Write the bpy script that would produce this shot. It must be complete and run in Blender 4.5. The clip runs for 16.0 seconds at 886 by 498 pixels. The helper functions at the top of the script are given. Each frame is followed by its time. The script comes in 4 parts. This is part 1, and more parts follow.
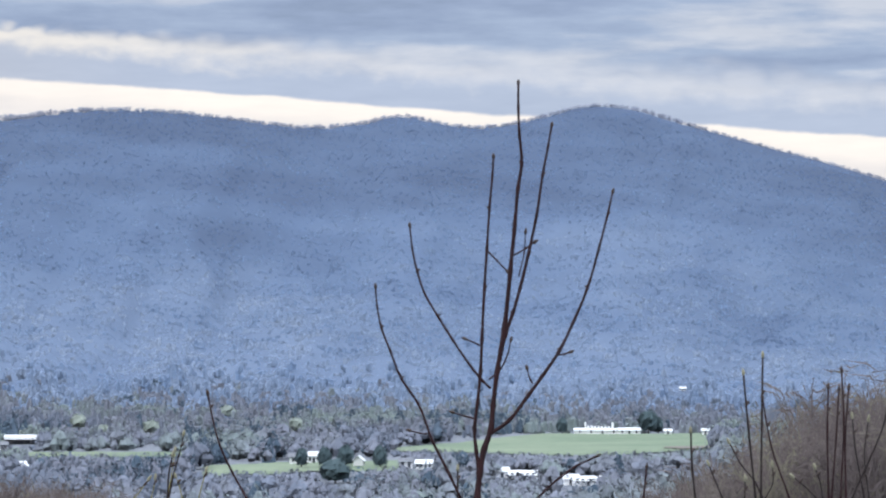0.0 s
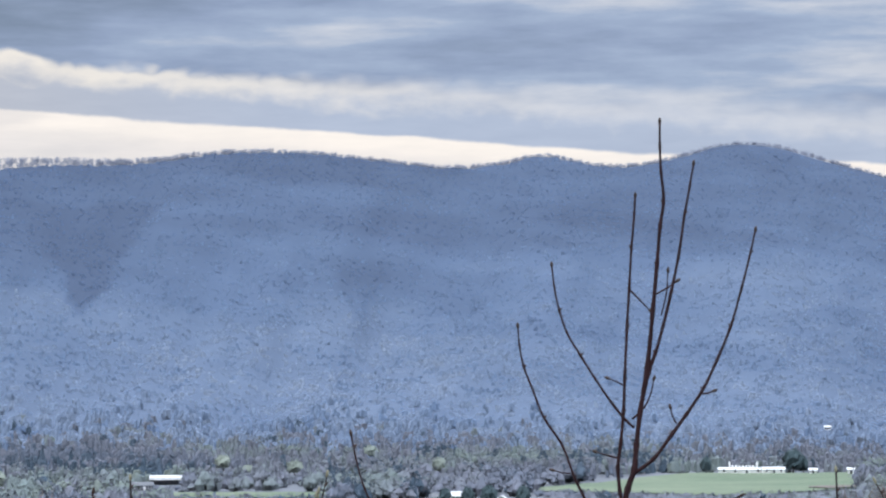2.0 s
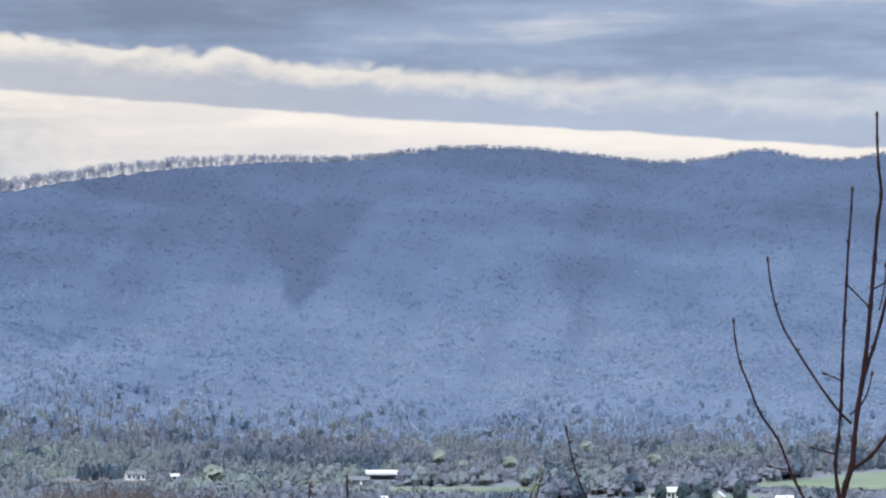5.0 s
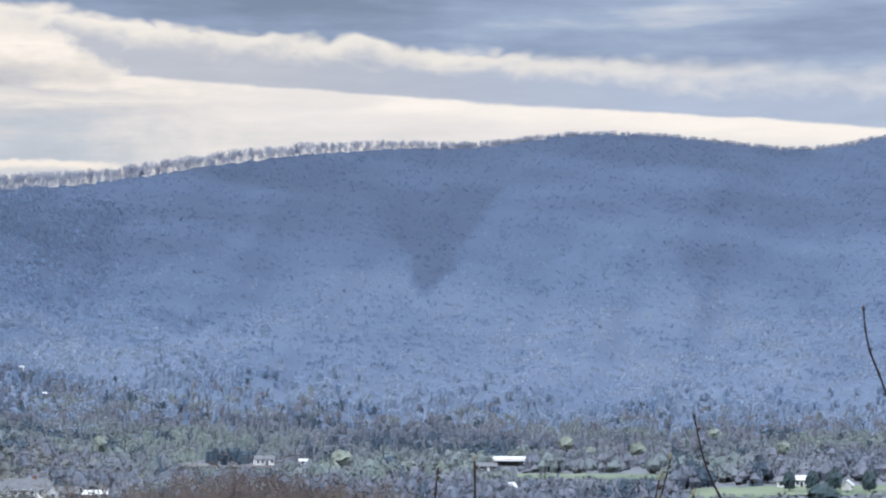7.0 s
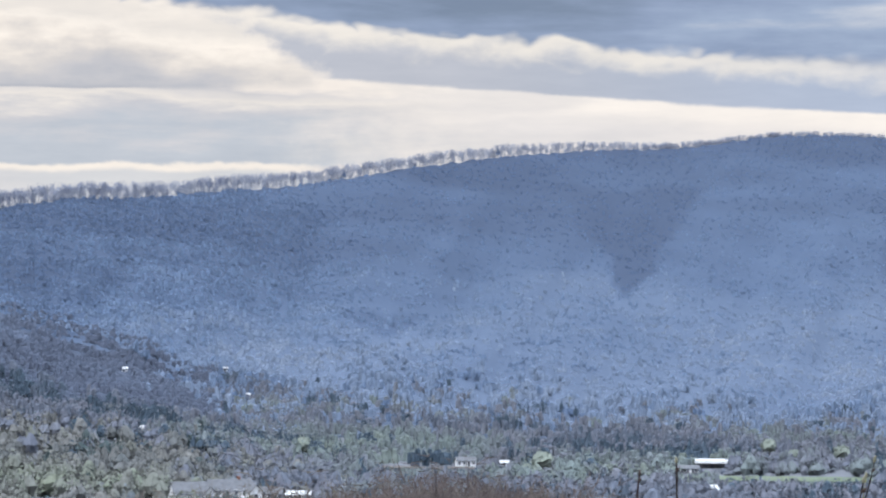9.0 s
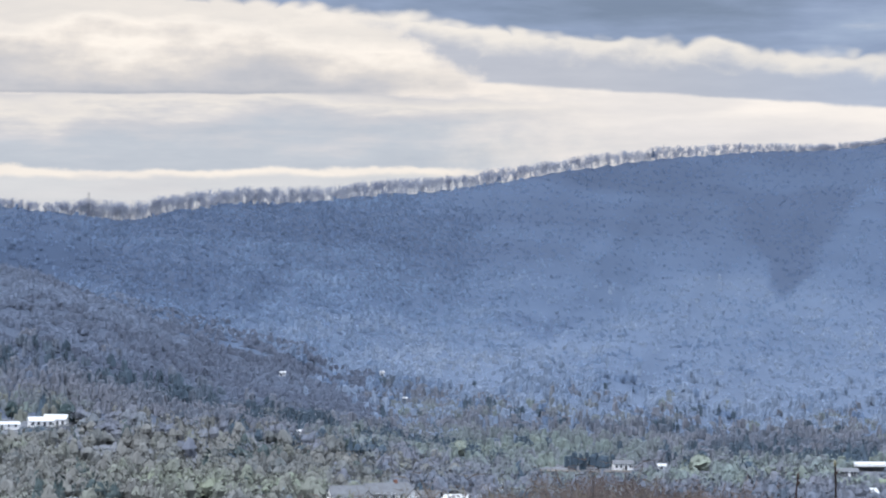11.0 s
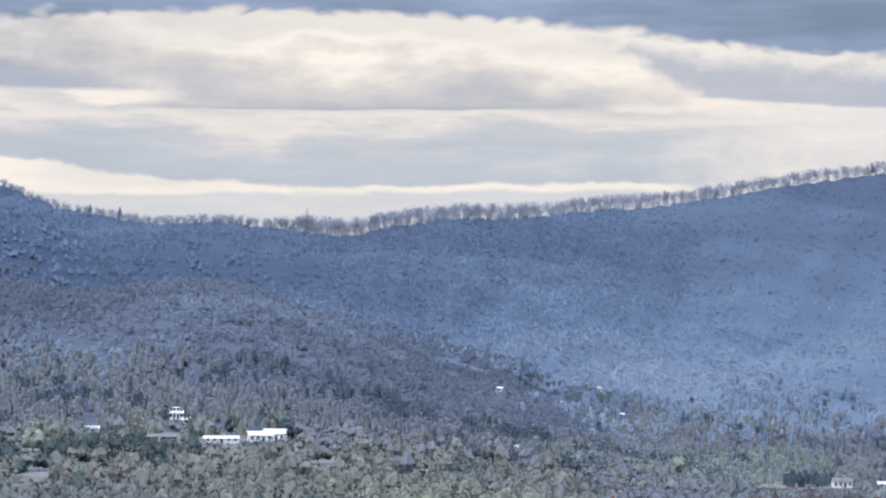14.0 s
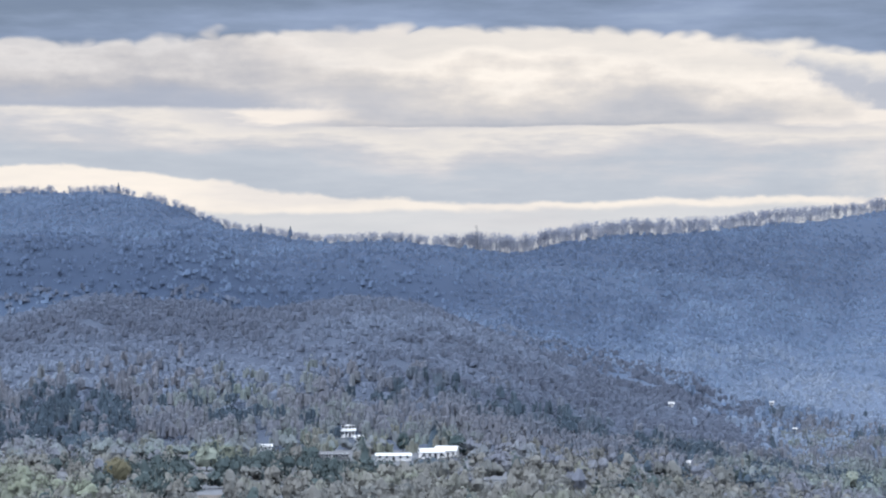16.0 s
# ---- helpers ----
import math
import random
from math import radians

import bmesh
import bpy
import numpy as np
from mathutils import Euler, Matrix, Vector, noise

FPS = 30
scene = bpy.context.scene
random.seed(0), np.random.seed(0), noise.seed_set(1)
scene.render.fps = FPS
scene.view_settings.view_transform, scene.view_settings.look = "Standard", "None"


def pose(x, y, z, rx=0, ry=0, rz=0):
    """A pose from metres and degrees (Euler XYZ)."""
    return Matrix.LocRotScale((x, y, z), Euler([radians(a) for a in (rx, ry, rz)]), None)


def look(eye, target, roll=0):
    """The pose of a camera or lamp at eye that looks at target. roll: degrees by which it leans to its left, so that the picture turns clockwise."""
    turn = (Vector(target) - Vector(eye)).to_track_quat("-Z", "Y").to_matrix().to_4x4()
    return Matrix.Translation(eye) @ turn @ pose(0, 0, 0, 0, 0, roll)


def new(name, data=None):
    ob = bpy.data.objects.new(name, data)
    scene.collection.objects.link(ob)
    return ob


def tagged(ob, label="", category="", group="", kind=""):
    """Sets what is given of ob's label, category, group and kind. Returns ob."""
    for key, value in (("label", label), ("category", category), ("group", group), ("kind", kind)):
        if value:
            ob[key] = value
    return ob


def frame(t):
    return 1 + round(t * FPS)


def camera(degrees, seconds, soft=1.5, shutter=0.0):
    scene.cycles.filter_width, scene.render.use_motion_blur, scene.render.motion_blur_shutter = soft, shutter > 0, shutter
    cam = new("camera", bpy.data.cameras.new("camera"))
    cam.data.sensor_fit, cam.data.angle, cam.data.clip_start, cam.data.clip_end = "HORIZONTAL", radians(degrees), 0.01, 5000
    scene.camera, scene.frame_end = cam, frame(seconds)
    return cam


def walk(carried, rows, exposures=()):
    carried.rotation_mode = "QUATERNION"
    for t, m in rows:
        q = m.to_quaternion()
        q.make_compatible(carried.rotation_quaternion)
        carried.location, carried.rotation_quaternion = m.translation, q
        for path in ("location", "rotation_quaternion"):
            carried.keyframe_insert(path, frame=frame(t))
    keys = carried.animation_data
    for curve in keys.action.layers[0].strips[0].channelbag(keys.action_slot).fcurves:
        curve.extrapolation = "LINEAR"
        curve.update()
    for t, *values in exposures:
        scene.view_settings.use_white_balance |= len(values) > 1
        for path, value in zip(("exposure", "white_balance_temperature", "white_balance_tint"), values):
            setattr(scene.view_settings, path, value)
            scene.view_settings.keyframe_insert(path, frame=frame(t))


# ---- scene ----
EYE = Vector((0.0, 0.0, 45.0))


def sight(u, v, d=1.0):
    """The place d metres from the overlook, u degrees left of north and v degrees above level."""
    a, e = radians(u), radians(v)
    return EYE + d * Vector((-math.sin(a) * math.cos(e), math.cos(a) * math.cos(e), math.sin(e)))


cam = camera(18.0, 16.0, soft=2.2)
# seconds, bearing to the left, pitch, roll: the camera only turns where it stands
PAN = [
    (0.0, -0.000, 1.860, 0.106),
    (0.5, 0.611, 2.056, 0.015),
    (1.0, 1.342, 2.298, -0.080),
    (1.5, 2.144, 2.525, -0.101),
    (2.0, 2.909, 2.671, -0.116),
    (2.5, 3.670, 2.747, -0.157),
    (3.0, 4.389, 2.749, -0.150),
    (3.5, 5.126, 2.764, -0.150),
    (4.0, 5.890, 2.740, -0.079),
    (6.3, 8.932, 2.377, 0.071),
    (6.5, 9.174, 2.369, 0.150),
    (7.0, 9.936, 2.302, 0.186),
    (7.5, 10.810, 2.341, 0.188),
    (8.0, 11.937, 2.336, 0.128),
    (8.5, 13.032, 2.147, 0.299),
    (9.0, 14.057, 2.319, 0.272),
    (9.5, 14.914, 2.344, 0.235),
    (12.0, 18.660, 2.477, 0.016),
    (12.5, 19.343, 2.518, 0.051),
    (13.0, 20.133, 2.563, 0.148),
    (13.5, 20.949, 2.624, 0.188),
    (14.0, 21.695, 2.690, 0.278),
    (14.5, 22.430, 2.782, 0.251),
    (15.0, 23.183, 2.922, 0.137),
    (15.5, 24.069, 3.024, -0.001),
    (16.0, 25.170, 3.022, -0.174),
]
walk(cam, [(t, look(EYE, sight(u, v, 100.0), roll)) for t, u, v, roll in PAN], exposures=[(0.0, 0.12), (2.0, 0.02), (3.5, -0.03), (6.5, 0.0), (16.0, 0.0)])

# ---- world and sun ----
world = bpy.data.worlds.new("overcast_evening")
scene.world = world
world.use_nodes = True
wt = world.node_tree
wt.nodes.clear()


class Net:
    """Small helper to wire node trees."""

    def __init__(self, tree):
        self.tree = tree

    def node(self, kind):
        return self.tree.nodes.new(kind)

    def put(self, socket, value):
        if hasattr(value, "is_linked"):
            self.tree.links.new(value, socket)
        else:
            socket.default_value = value

    def math(self, op, a, b=0.0, c=None, clamp=False):
        n = self.node("ShaderNodeMath")
        n.operation, n.use_clamp = op, clamp
        self.put(n.inputs[0], a)
        self.put(n.inputs[1], b)
        if c is not None:
            self.put(n.inputs[2], c)
        return n.outputs[0]

    def smooth(self, x, lo, hi, a=0.0, b=1.0):
        n = self.node("ShaderNodeMapRange")
        n.interpolation_type = "SMOOTHSTEP"
        for i, value in enumerate((x, lo, hi, a, b)):
            self.put(n.inputs[i], value)
        return n.outputs[0]

    def xyz(self, x, y, z):
        n = self.node("ShaderNodeCombineXYZ")
        for i, value in enumerate((x, y, z)):
            self.put(n.inputs[i], value)
        return n.outputs[0]

    def noise(self, vec, scale, detail=4.0, rough=0.55):
        n = self.node("ShaderNodeTexNoise")
        self.put(n.inputs["Vector"], vec)
        n.inputs["Scale"].default_value = scale
        n.inputs["Detail"].default_value = detail
        n.inputs["Roughness"].default_value = rough
        return n.outputs["Fac"]

    def ramp(self, fac, stops, interp="LINEAR"):
        n = self.node("ShaderNodeValToRGB")
        n.color_ramp.interpolation = interp
        els = n.color_ramp.elements
        while len(els) < len(stops):
            els.new(0.5)
        for e, (p, c) in zip(els, sorted(stops)):
            e.position = p
            e.color = (*c, 1.0)
        self.put(n.inputs["Fac"], fac)
        return n.outputs["Color"]

    def mix(self, fac, a, b, blend="MIX"):
        n = self.node("ShaderNodeMix")
        n.data_type, n.blend_type = "RGBA", blend
        self.put(n.inputs["Factor"], fac)
        self.put(n.inputs[6], a if hasattr(a, "is_linked") else (*a, 1.0))
        self.put(n.inputs[7], b if hasattr(b, "is_linked") else (*b, 1.0))
        return n.outputs[2]


def build_sky():
    w = Net(wt)
    out = w.node("ShaderNodeOutputWorld")
    bg = w.node("ShaderNodeBackground")
    coord = w.node("ShaderNodeTexCoord").outputs["Generated"]
    sep = w.node("ShaderNodeSeparateXYZ")
    w.put(sep.inputs[0], coord)
    x, y, z = sep.outputs
    u = w.math("MULTIPLY", w.math("ARCTAN2", w.math("MULTIPLY", x, -1.0), y), 57.29578)
    v = w.math("MULTIPLY", w.math("ARCSINE", z), 57.29578)
    def streak(su, sv, seed, scale, detail, rough=0.55):
        return w.math("SUBTRACT", w.noise(w.xyz(w.math("MULTIPLY", u, su), w.math("MULTIPLY", v, sv), seed), scale, detail, rough), 0.5)

    billow = w.math("ABSOLUTE", streak(0.75, 1.3, 3.0, 1.0, 2.5, 0.45))
    drift = streak(0.14, 0.9, 0.0, 0.9, 3.0)
    fine = streak(0.30, 1.7, 9.0, 1.5, 6.0, 0.62)
    puff = streak(0.65, 1.0, 5.0, 1.2, 5.0, 0.6)
    # a dark deck lies over everything; its lower edge climbs to the west
    edge = w.math("ADD", w.math("ADD", w.math("MULTIPLY", u, 0.069), 5.74), w.smooth(u, 13.0, 20.0, 0.0, 0.28))
    edge = w.math("ADD", w.math("MINIMUM", edge, 7.58), w.smooth(u, 26.5, 33.0, 0.0, -0.32))
    above = w.math("SUBTRACT", w.math("SUBTRACT", v, edge), w.math("MULTIPLY", billow, 1.1))
    above = w.math("ADD", w.math("ADD", above, 0.13), w.math("MULTIPLY", drift, 0.25))
    sharp = w.smooth(u, -1.0, 10.0, 0.5, 0.13)
    deck_mask = w.smooth(above, w.math("MULTIPLY", sharp, -0.6), sharp)
    deck = w.ramp(w.math("ADD", w.math("MULTIPLY", drift, 2.1), w.math("ADD", w.math("MULTIPLY", fine, 0.6), w.smooth(u, -9.0, 18.0, 0.86, 0.30))),
                  [(0.1, (0.215, 0.275, 0.39)), (0.5, (0.30, 0.375, 0.54)), (0.75, (0.37, 0.455, 0.62)), (1.0, (0.58, 0.62, 0.71))])
    # eastern sheet: bright shoulder under the deck, grey belly, then a clear cream strip
    wr = w.math("SUBTRACT", v, w.math("ADD", w.math("MULTIPLY", u, 0.066), 4.69))
    wr = w.math("ADD", wr, w.math("ADD", w.math("MULTIPLY", drift, 0.35), w.math("MULTIPLY", puff, 0.16)))
    belly = w.smooth(wr, -0.02, 0.07)
    shoulder = w.smooth(w.math("ADD", above, w.math("MULTIPLY", puff, 1.0)), -0.62, -0.02)
    sheet = w.mix(shoulder, w.mix(w.smooth(u, 4.0, 15.0), (0.45, 0.52, 0.67), (0.52, 0.54, 0.61)),
                  w.mix(w.smooth(u, -2.0, 12.0), (0.64, 0.67, 0.75), (0.88, 0.83, 0.77)))
    # clear strip under the banks
    strip = w.mix(w.smooth(wr, -0.7, -0.1), (0.84, 0.80, 0.79), (1.0, 0.93, 0.87))
    lump = streak(0.26, 0.85, 21.0, 1.0, 4.5, 0.5)
    swell = w.math("ADD", w.math("MULTIPLY", drift, 0.55), w.math("MULTIPLY", puff, 0.32))
    vw = w.math("ADD", v, swell)
    strip = w.mix(w.smooth(u, 12.0, 18.0), strip, w.mix(w.smooth(vw, 3.74, 3.88), (0.66, 0.67, 0.70), (0.93, 0.86, 0.79)))
    veil = w.math("MULTIPLY", w.smooth(streak(0.20, 0.9, 33.0, 1.0, 4.0, 0.55), -0.03, 0.13), w.smooth(u, 5.0, 12.0, 0.0, 0.40))
    strip = w.mix(veil, strip, (0.70, 0.68, 0.70))
    # low western bank: blue-grey underside, paler back
    rise = w.math("SUBTRACT", vw, w.math("ADD", w.smooth(u, 24.0, 34.0, 0.0, 0.75), 3.95))
    back = w.math("ADD", rise, w.math("ADD", w.math("MULTIPLY", lump, 2.0), w.math("MULTIPLY", fine, 1.0)))
    bank = w.ramp(w.math("DIVIDE", back, 2.0), [(0.0, (0.50, 0.545, 0.62)), (0.28, (0.53, 0.57, 0.64)), (0.45, (0.61, 0.61, 0.65)),
                                               (0.62, (0.82, 0.775, 0.735)), (0.78, (0.66, 0.645, 0.665)), (0.9, (0.90, 0.83, 0.77))])
    bank_mask = w.math("MULTIPLY", w.smooth(rise, -0.04, 0.05), w.smooth(w.math("ADD", u, w.math("MULTIPLY", puff, 6.0)), 12.5, 18.5))
    below = w.mix(bank_mask, strip, bank)
    # upper western bank: flat thin-lined base, lumpy grey flank, sunlit head
    foot = w.math("ADD", w.math("MULTIPLY", puff, 0.10), 5.54)
    over = w.math("SUBTRACT", w.math("ADD", v, w.math("MULTIPLY", drift, 0.16)), foot)
    heap = w.math("ADD", w.math("ADD", over, w.math("ADD", w.math("MULTIPLY", lump, 4.2), w.math("MULTIPLY", puff, 1.7))), w.smooth(u, 25.0, 32.0, 0.0, -0.55))
    flank = w.ramp(w.math("DIVIDE", w.math("ADD", heap, 0.6), 2.6), [(0.0, (0.47, 0.49, 0.55)), (0.25, (0.58, 0.575, 0.605)), (0.42, (0.68, 0.65, 0.64)),
                                                                   (0.55, (0.82, 0.765, 0.715)), (0.68, (0.95, 0.885, 0.815)), (0.88, (0.84, 0.79, 0.74))])
    flank = w.mix(w.smooth(w.math("ADD", u, w.math("MULTIPLY", lump, 8.0)), 25.0, 30.0), flank, w.mix(1.0, flank, (0.76, 0.79, 0.86), "MULTIPLY"))
    flank = w.mix(w.math("MULTIPLY", w.smooth(u, 18.0, 22.0), w.smooth(over, 0.0, 0.10, 0.40, 0.0)), flank, (0.36, 0.38, 0.45))
    tip = w.math("SUBTRACT", w.math("ADD", u, w.math("MULTIPLY", puff, 4.0)), w.math("MAXIMUM", w.math("SUBTRACT", v, 5.85), 0.0))
    flank_mask = w.math("MULTIPLY", w.smooth(over, w.smooth(u, 17.0, 21.0, -0.10, -0.015), w.smooth(u, 17.0, 21.0, 0.22, 0.03)), w.smooth(w.math("ADD", tip, w.math("MULTIPLY", lump, 3.0)), 16.2, 17.9))
    flank_mask = w.math("MULTIPLY", flank_mask, w.smooth(w.math("ADD", u, w.math("MULTIPLY", lump, 9.0)), 26.5, 29.5, 1.0, 0.0))
    below = w.mix(flank_mask, below, flank)
    # beyond it the bank hangs a little higher, with a darker belly
    hang = w.math("ADD", w.math("SUBTRACT", over, 0.34), w.math("MULTIPLY", puff, 0.3))
    dark = w.mix(w.smooth(w.math("ADD", hang, w.math("MULTIPLY", lump, 1.5)), 0.05, 0.6, 0.75, 0.0), flank, (0.43, 0.47, 0.57))
    below = w.mix(w.math("MULTIPLY", w.smooth(hang, -0.05, 0.08), w.smooth(w.math("ADD", u, w.math("MULTIPLY", puff, 7.0)), 25.5, 29.0)), below, dark)
    # the eastern sheet ends in a lobe above it
    lobe = w.math("ADD", w.math("SUBTRACT", u, w.math("MULTIPLY", w.math("SUBTRACT", v, 5.75), 1.7)), w.math("MULTIPLY", puff, 4.0))
    below = w.mix(w.math("MULTIPLY", belly, w.smooth(lobe, 15.7, 16.8, 1.0, 0.0)), below, sheet)
    below = w.mix(1.0, below, w.mix(w.smooth(u, 10.0, 20.0), (1.0, 1.0, 1.0), (1.07, 1.06, 1.05)), "MULTIPLY")
    clouds = w.mix(deck_mask, below, deck)
    clouds = w.mix(1.0, clouds, w.ramp(w.math("ADD", fine, 0.5), [(0.25, (0.91, 0.92, 0.94)), (0.75, (1.07, 1.06, 1.05))]), "MULTIPLY")
    # the deck brightens towards the zenith as an overcast sky does
    high = w.mix(w.smooth(v, 9.0, 48.0), (0.34, 0.41, 0.56), (2.5, 2.75, 3.15))
    clouds = w.mix(w.smooth(v, 9.0, 13.0), clouds, high)
    nishita = w.node("ShaderNodeTexSky")
    nishita.sky_type, nishita.sun_disc = "NISHITA", False
    nishita.sun_elevation, nishita.sun_rotation = radians(52.0), radians(-140.0)
    open_sky = w.mix(1.0, nishita.outputs[0], (0.1, 0.1, 0.1), "MULTIPLY")
    colour = w.mix(0.94, open_sky, clouds)
    w.put(bg.inputs["Color"], colour)
    bg.inputs["Strength"].default_value = 1.0
    w.put(out.inputs["Surface"], bg.outputs[0])


build_sky()
sun = new("sun", bpy.data.lights.new("sun", "SUN"))
sun.data.energy, sun.data.angle, sun.data.color = 1.1, radians(30.0), (1.0, 0.95, 0.9)
sun.matrix_world = look((0, 0, 0), -(sight(140.0, 52.0) - EYE))


# ---- materials ----
def material(name, rough=0.9):
    m = bpy.data.materials.new(name)
    m.use_nodes = True
    net = Net(m.node_tree)
    shader = m.node_tree.nodes["Principled BSDF"]
    shader.inputs["Roughness"].default_value = rough
    shader.inputs["Specular IOR Level"].default_value = 0.2
    return m, net, shader


def plain(name, colour, rough=0.7, wear=0.25, scale=1.5, bump=0.0):
    """Paint, bark or roofing with blotches and grain."""
    m, n, s = material(name, rough)
    pos = n.node("ShaderNodeTexCoord").outputs["Object"]
    big = n.noise(pos, scale, 3.0)
    small = n.noise(pos, scale * 14.0, 4.0)
    both = n.math("ADD", n.math("MULTIPLY", big, 0.6), n.math("MULTIPLY", small, 0.4))
    lo = tuple(c * (1.0 - wear) for c in colour)
    hi = tuple(min(1.0, c * (1.0 + wear * 0.6)) for c in colour)
    n.put(s.inputs["Base Color"], n.ramp(both, [(0.3, lo), (0.7, hi)]))
    if bump:
        b = n.node("ShaderNodeBump")
        b.inputs["Strength"].default_value = bump
        n.put(b.inputs["Height"], small)
        n.put(s.inputs["Normal"], b.outputs[0])
    return m


def foliage(name, stops, broad=0.0, rough=0.95, round_off=0.85, thin_part=0.0):
    """Trees of mixed kinds: tint from tree to tree, with haze painted in far off; grain from twig to twig."""
    m, n, s = material(name, rough)
    attribute = n.node("ShaderNodeAttribute")
    attribute.attribute_name = "tint"
    tint = attribute.outputs["Fac"]
    pos = n.node("ShaderNodeNewGeometry")
    stand = n.noise(pos.outputs["Position"], 0.008, 3.0)
    if broad:
        stand = n.math("ADD", n.math("MULTIPLY", stand, 0.4), n.math("MULTIPLY", n.noise(pos.outputs["Position"], broad, 3.0), 1.0))
        stand = n.math("SUBTRACT", stand, 0.2)
    fac = n.math("ADD", tint, n.math("MULTIPLY", n.math("SUBTRACT", stand, 0.5), 0.6), clamp=True)
    base = n.ramp(fac, stops)
    grain = n.math("ADD", n.math("MULTIPLY", pos.outputs["Random Per Island"], 0.10), 0.95)
    n.put(s.inputs["Base Color"], n.mix(1.0, base, n.ramp(n.math("MULTIPLY", grain, 0.5), [(0.0, (0.0, 0.0, 0.0)), (1.0, (2.0, 2.0, 2.0))]), "MULTIPLY"))
    thin = n.node("ShaderNodeBsdfTranslucent")
    # crowns take the light as rounded masses, not twig by twig
    bulge = n.node("ShaderNodeAttribute")
    bulge.attribute_name = "bulge"
    own = n.node("ShaderNodeVectorMath")
    own.operation = "SCALE"
    n.put(own.inputs[0], pos.outputs["Normal"])
    own.inputs["Scale"].default_value = 1.0 - round_off
    lean = n.node("ShaderNodeVectorMath")
    lean.operation = "MULTIPLY_ADD"
    lean.inputs[1].default_value = (round_off,) * 3
    n.put(lean.inputs[0], bulge.outputs["Vector"])
    n.put(lean.inputs[2], own.outputs[0])
    unit = n.node("ShaderNodeVectorMath")
    unit.operation = "NORMALIZE"
    n.put(unit.inputs[0], lean.outputs[0])
    n.put(s.inputs["Normal"], unit.outputs[0])
    colour = s.inputs["Base Color"].links[0].from_socket
    n.put(thin.inputs["Color"], colour)
    both = n.node("ShaderNodeMixShader")
    both.inputs[0].default_value = thin_part
    n.put(both.inputs[1], s.outputs[0])
    n.put(both.inputs[2], thin.outputs[0])
    n.put(m.node_tree.nodes["Material Output"].inputs["Surface"], both.outputs[0])
    return m


def soil(name, lo, hi, scale=0.02, tones=None):
    m, n, s = material(name, 1.0)
    pos = n.node("ShaderNodeNewGeometry").outputs["Position"]
    a = n.noise(pos, scale, 4.0)
    b = n.noise(pos, scale * 18.0, 4.0, 0.7)
    fac = n.math("ADD", n.math("MULTIPLY", a, 0.55), n.math("MULTIPLY", b, 0.45))
    colour = n.ramp(fac, [(0.34, lo), (0.66, hi)])
    if tones:
        attribute = n.node("ShaderNodeAttribute")
        attribute.attribute_name = "tint"
        colour = n.mix(1.0, n.ramp(attribute.outputs["Fac"], tones), colour, "MULTIPLY")
    n.put(s.inputs["Base Color"], colour)
    return m


# litter colour blued and lifted to stand in for haze between trees
M_GROUND = soil("haze_lifted_litter_and_scrub", (0.121, 0.133, 0.156), (0.171, 0.185, 0.211), 0.02)
# both slope floors have blue haze put into their colour
M_UPLAND = soil("haze_tinted_mountain_floor", (0.92, 0.92, 0.92), (1.08, 1.08, 1.08), 0.006, [(0.0, (0.042, 0.063, 0.109)), (0.45, (0.063, 0.094, 0.156)), (1.0, (0.106, 0.141, 0.206))])
M_FOOT = soil("haze_tinted_foothill_floor", (0.054, 0.070, 0.107), (0.066, 0.086, 0.128), 0.01)
M_MEADOW = soil("spring_grass", (0.095, 0.140, 0.093), (0.181, 0.214, 0.150), 0.014)
M_STUBBLE = soil("dry_stubble", (0.13, 0.12, 0.11), (0.18, 0.155, 0.14), 0.05)
M_NEAR = foliage("bare_woods_brown", [(0.0, (0.065, 0.055, 0.055)), (0.35, (0.115, 0.095, 0.092)), (0.7, (0.153, 0.128, 0.119)), (1.0, (0.190, 0.181, 0.123))], 0.0, 0.95, 0.4, 0.4)
# valley woods blued, their darks lifted, in place of haze
M_VALLEY = foliage("haze_tinted_spring_woods", [(0.0, (0.052, 0.079, 0.112)), (0.18, (0.067, 0.100, 0.138)), (0.3, (0.124, 0.149, 0.199)), (0.5, (0.166, 0.180, 0.224)), (0.75, (0.168, 0.212, 0.212)), (1.0, (0.251, 0.289, 0.251))])
# distance haze painted into the foothill trees' base colour
M_HILL = foliage("haze_tinted_hill_woods", [(0.0, (0.090, 0.110, 0.160)), (0.3, (0.126, 0.158, 0.228)), (0.7, (0.165, 0.208, 0.290)), (1.0, (0.205, 0.252, 0.300))])
M_GROVE = foliage("olive_spring_woods", [(0.0, (0.055, 0.079, 0.087)), (0.18, (0.071, 0.100, 0.106)), (0.3, (0.132, 0.147, 0.155)), (0.5, (0.175, 0.179, 0.176)), (0.75, (0.182, 0.211, 0.171)), (1.0, (0.268, 0.285, 0.204))])
# mountain and crest trees: blue-grey base colour stands in for haze
M_SLOPE = foliage("haze_tinted_mountain_woods", [(0.0, (0.098, 0.143, 0.238)), (0.45, (0.149, 0.216, 0.339)), (1.0, (0.230, 0.289, 0.395))])
M_RIDGE = foliage("haze_tinted_ridge_woods", [(0.0, (0.280, 0.301, 0.375)), (1.0, (0.436, 0.458, 0.520))], 0.0, 0.95, 0.0, 0.5)
M_CEDAR = foliage("dark_cedar", [(0.0, (0.053, 0.083, 0.093)), (1.0, (0.105, 0.143, 0.150))])
M_YELLOW = plain("yellow_green_twigs", (0.20, 0.18, 0.06), 0.7, 0.3, 30.0)
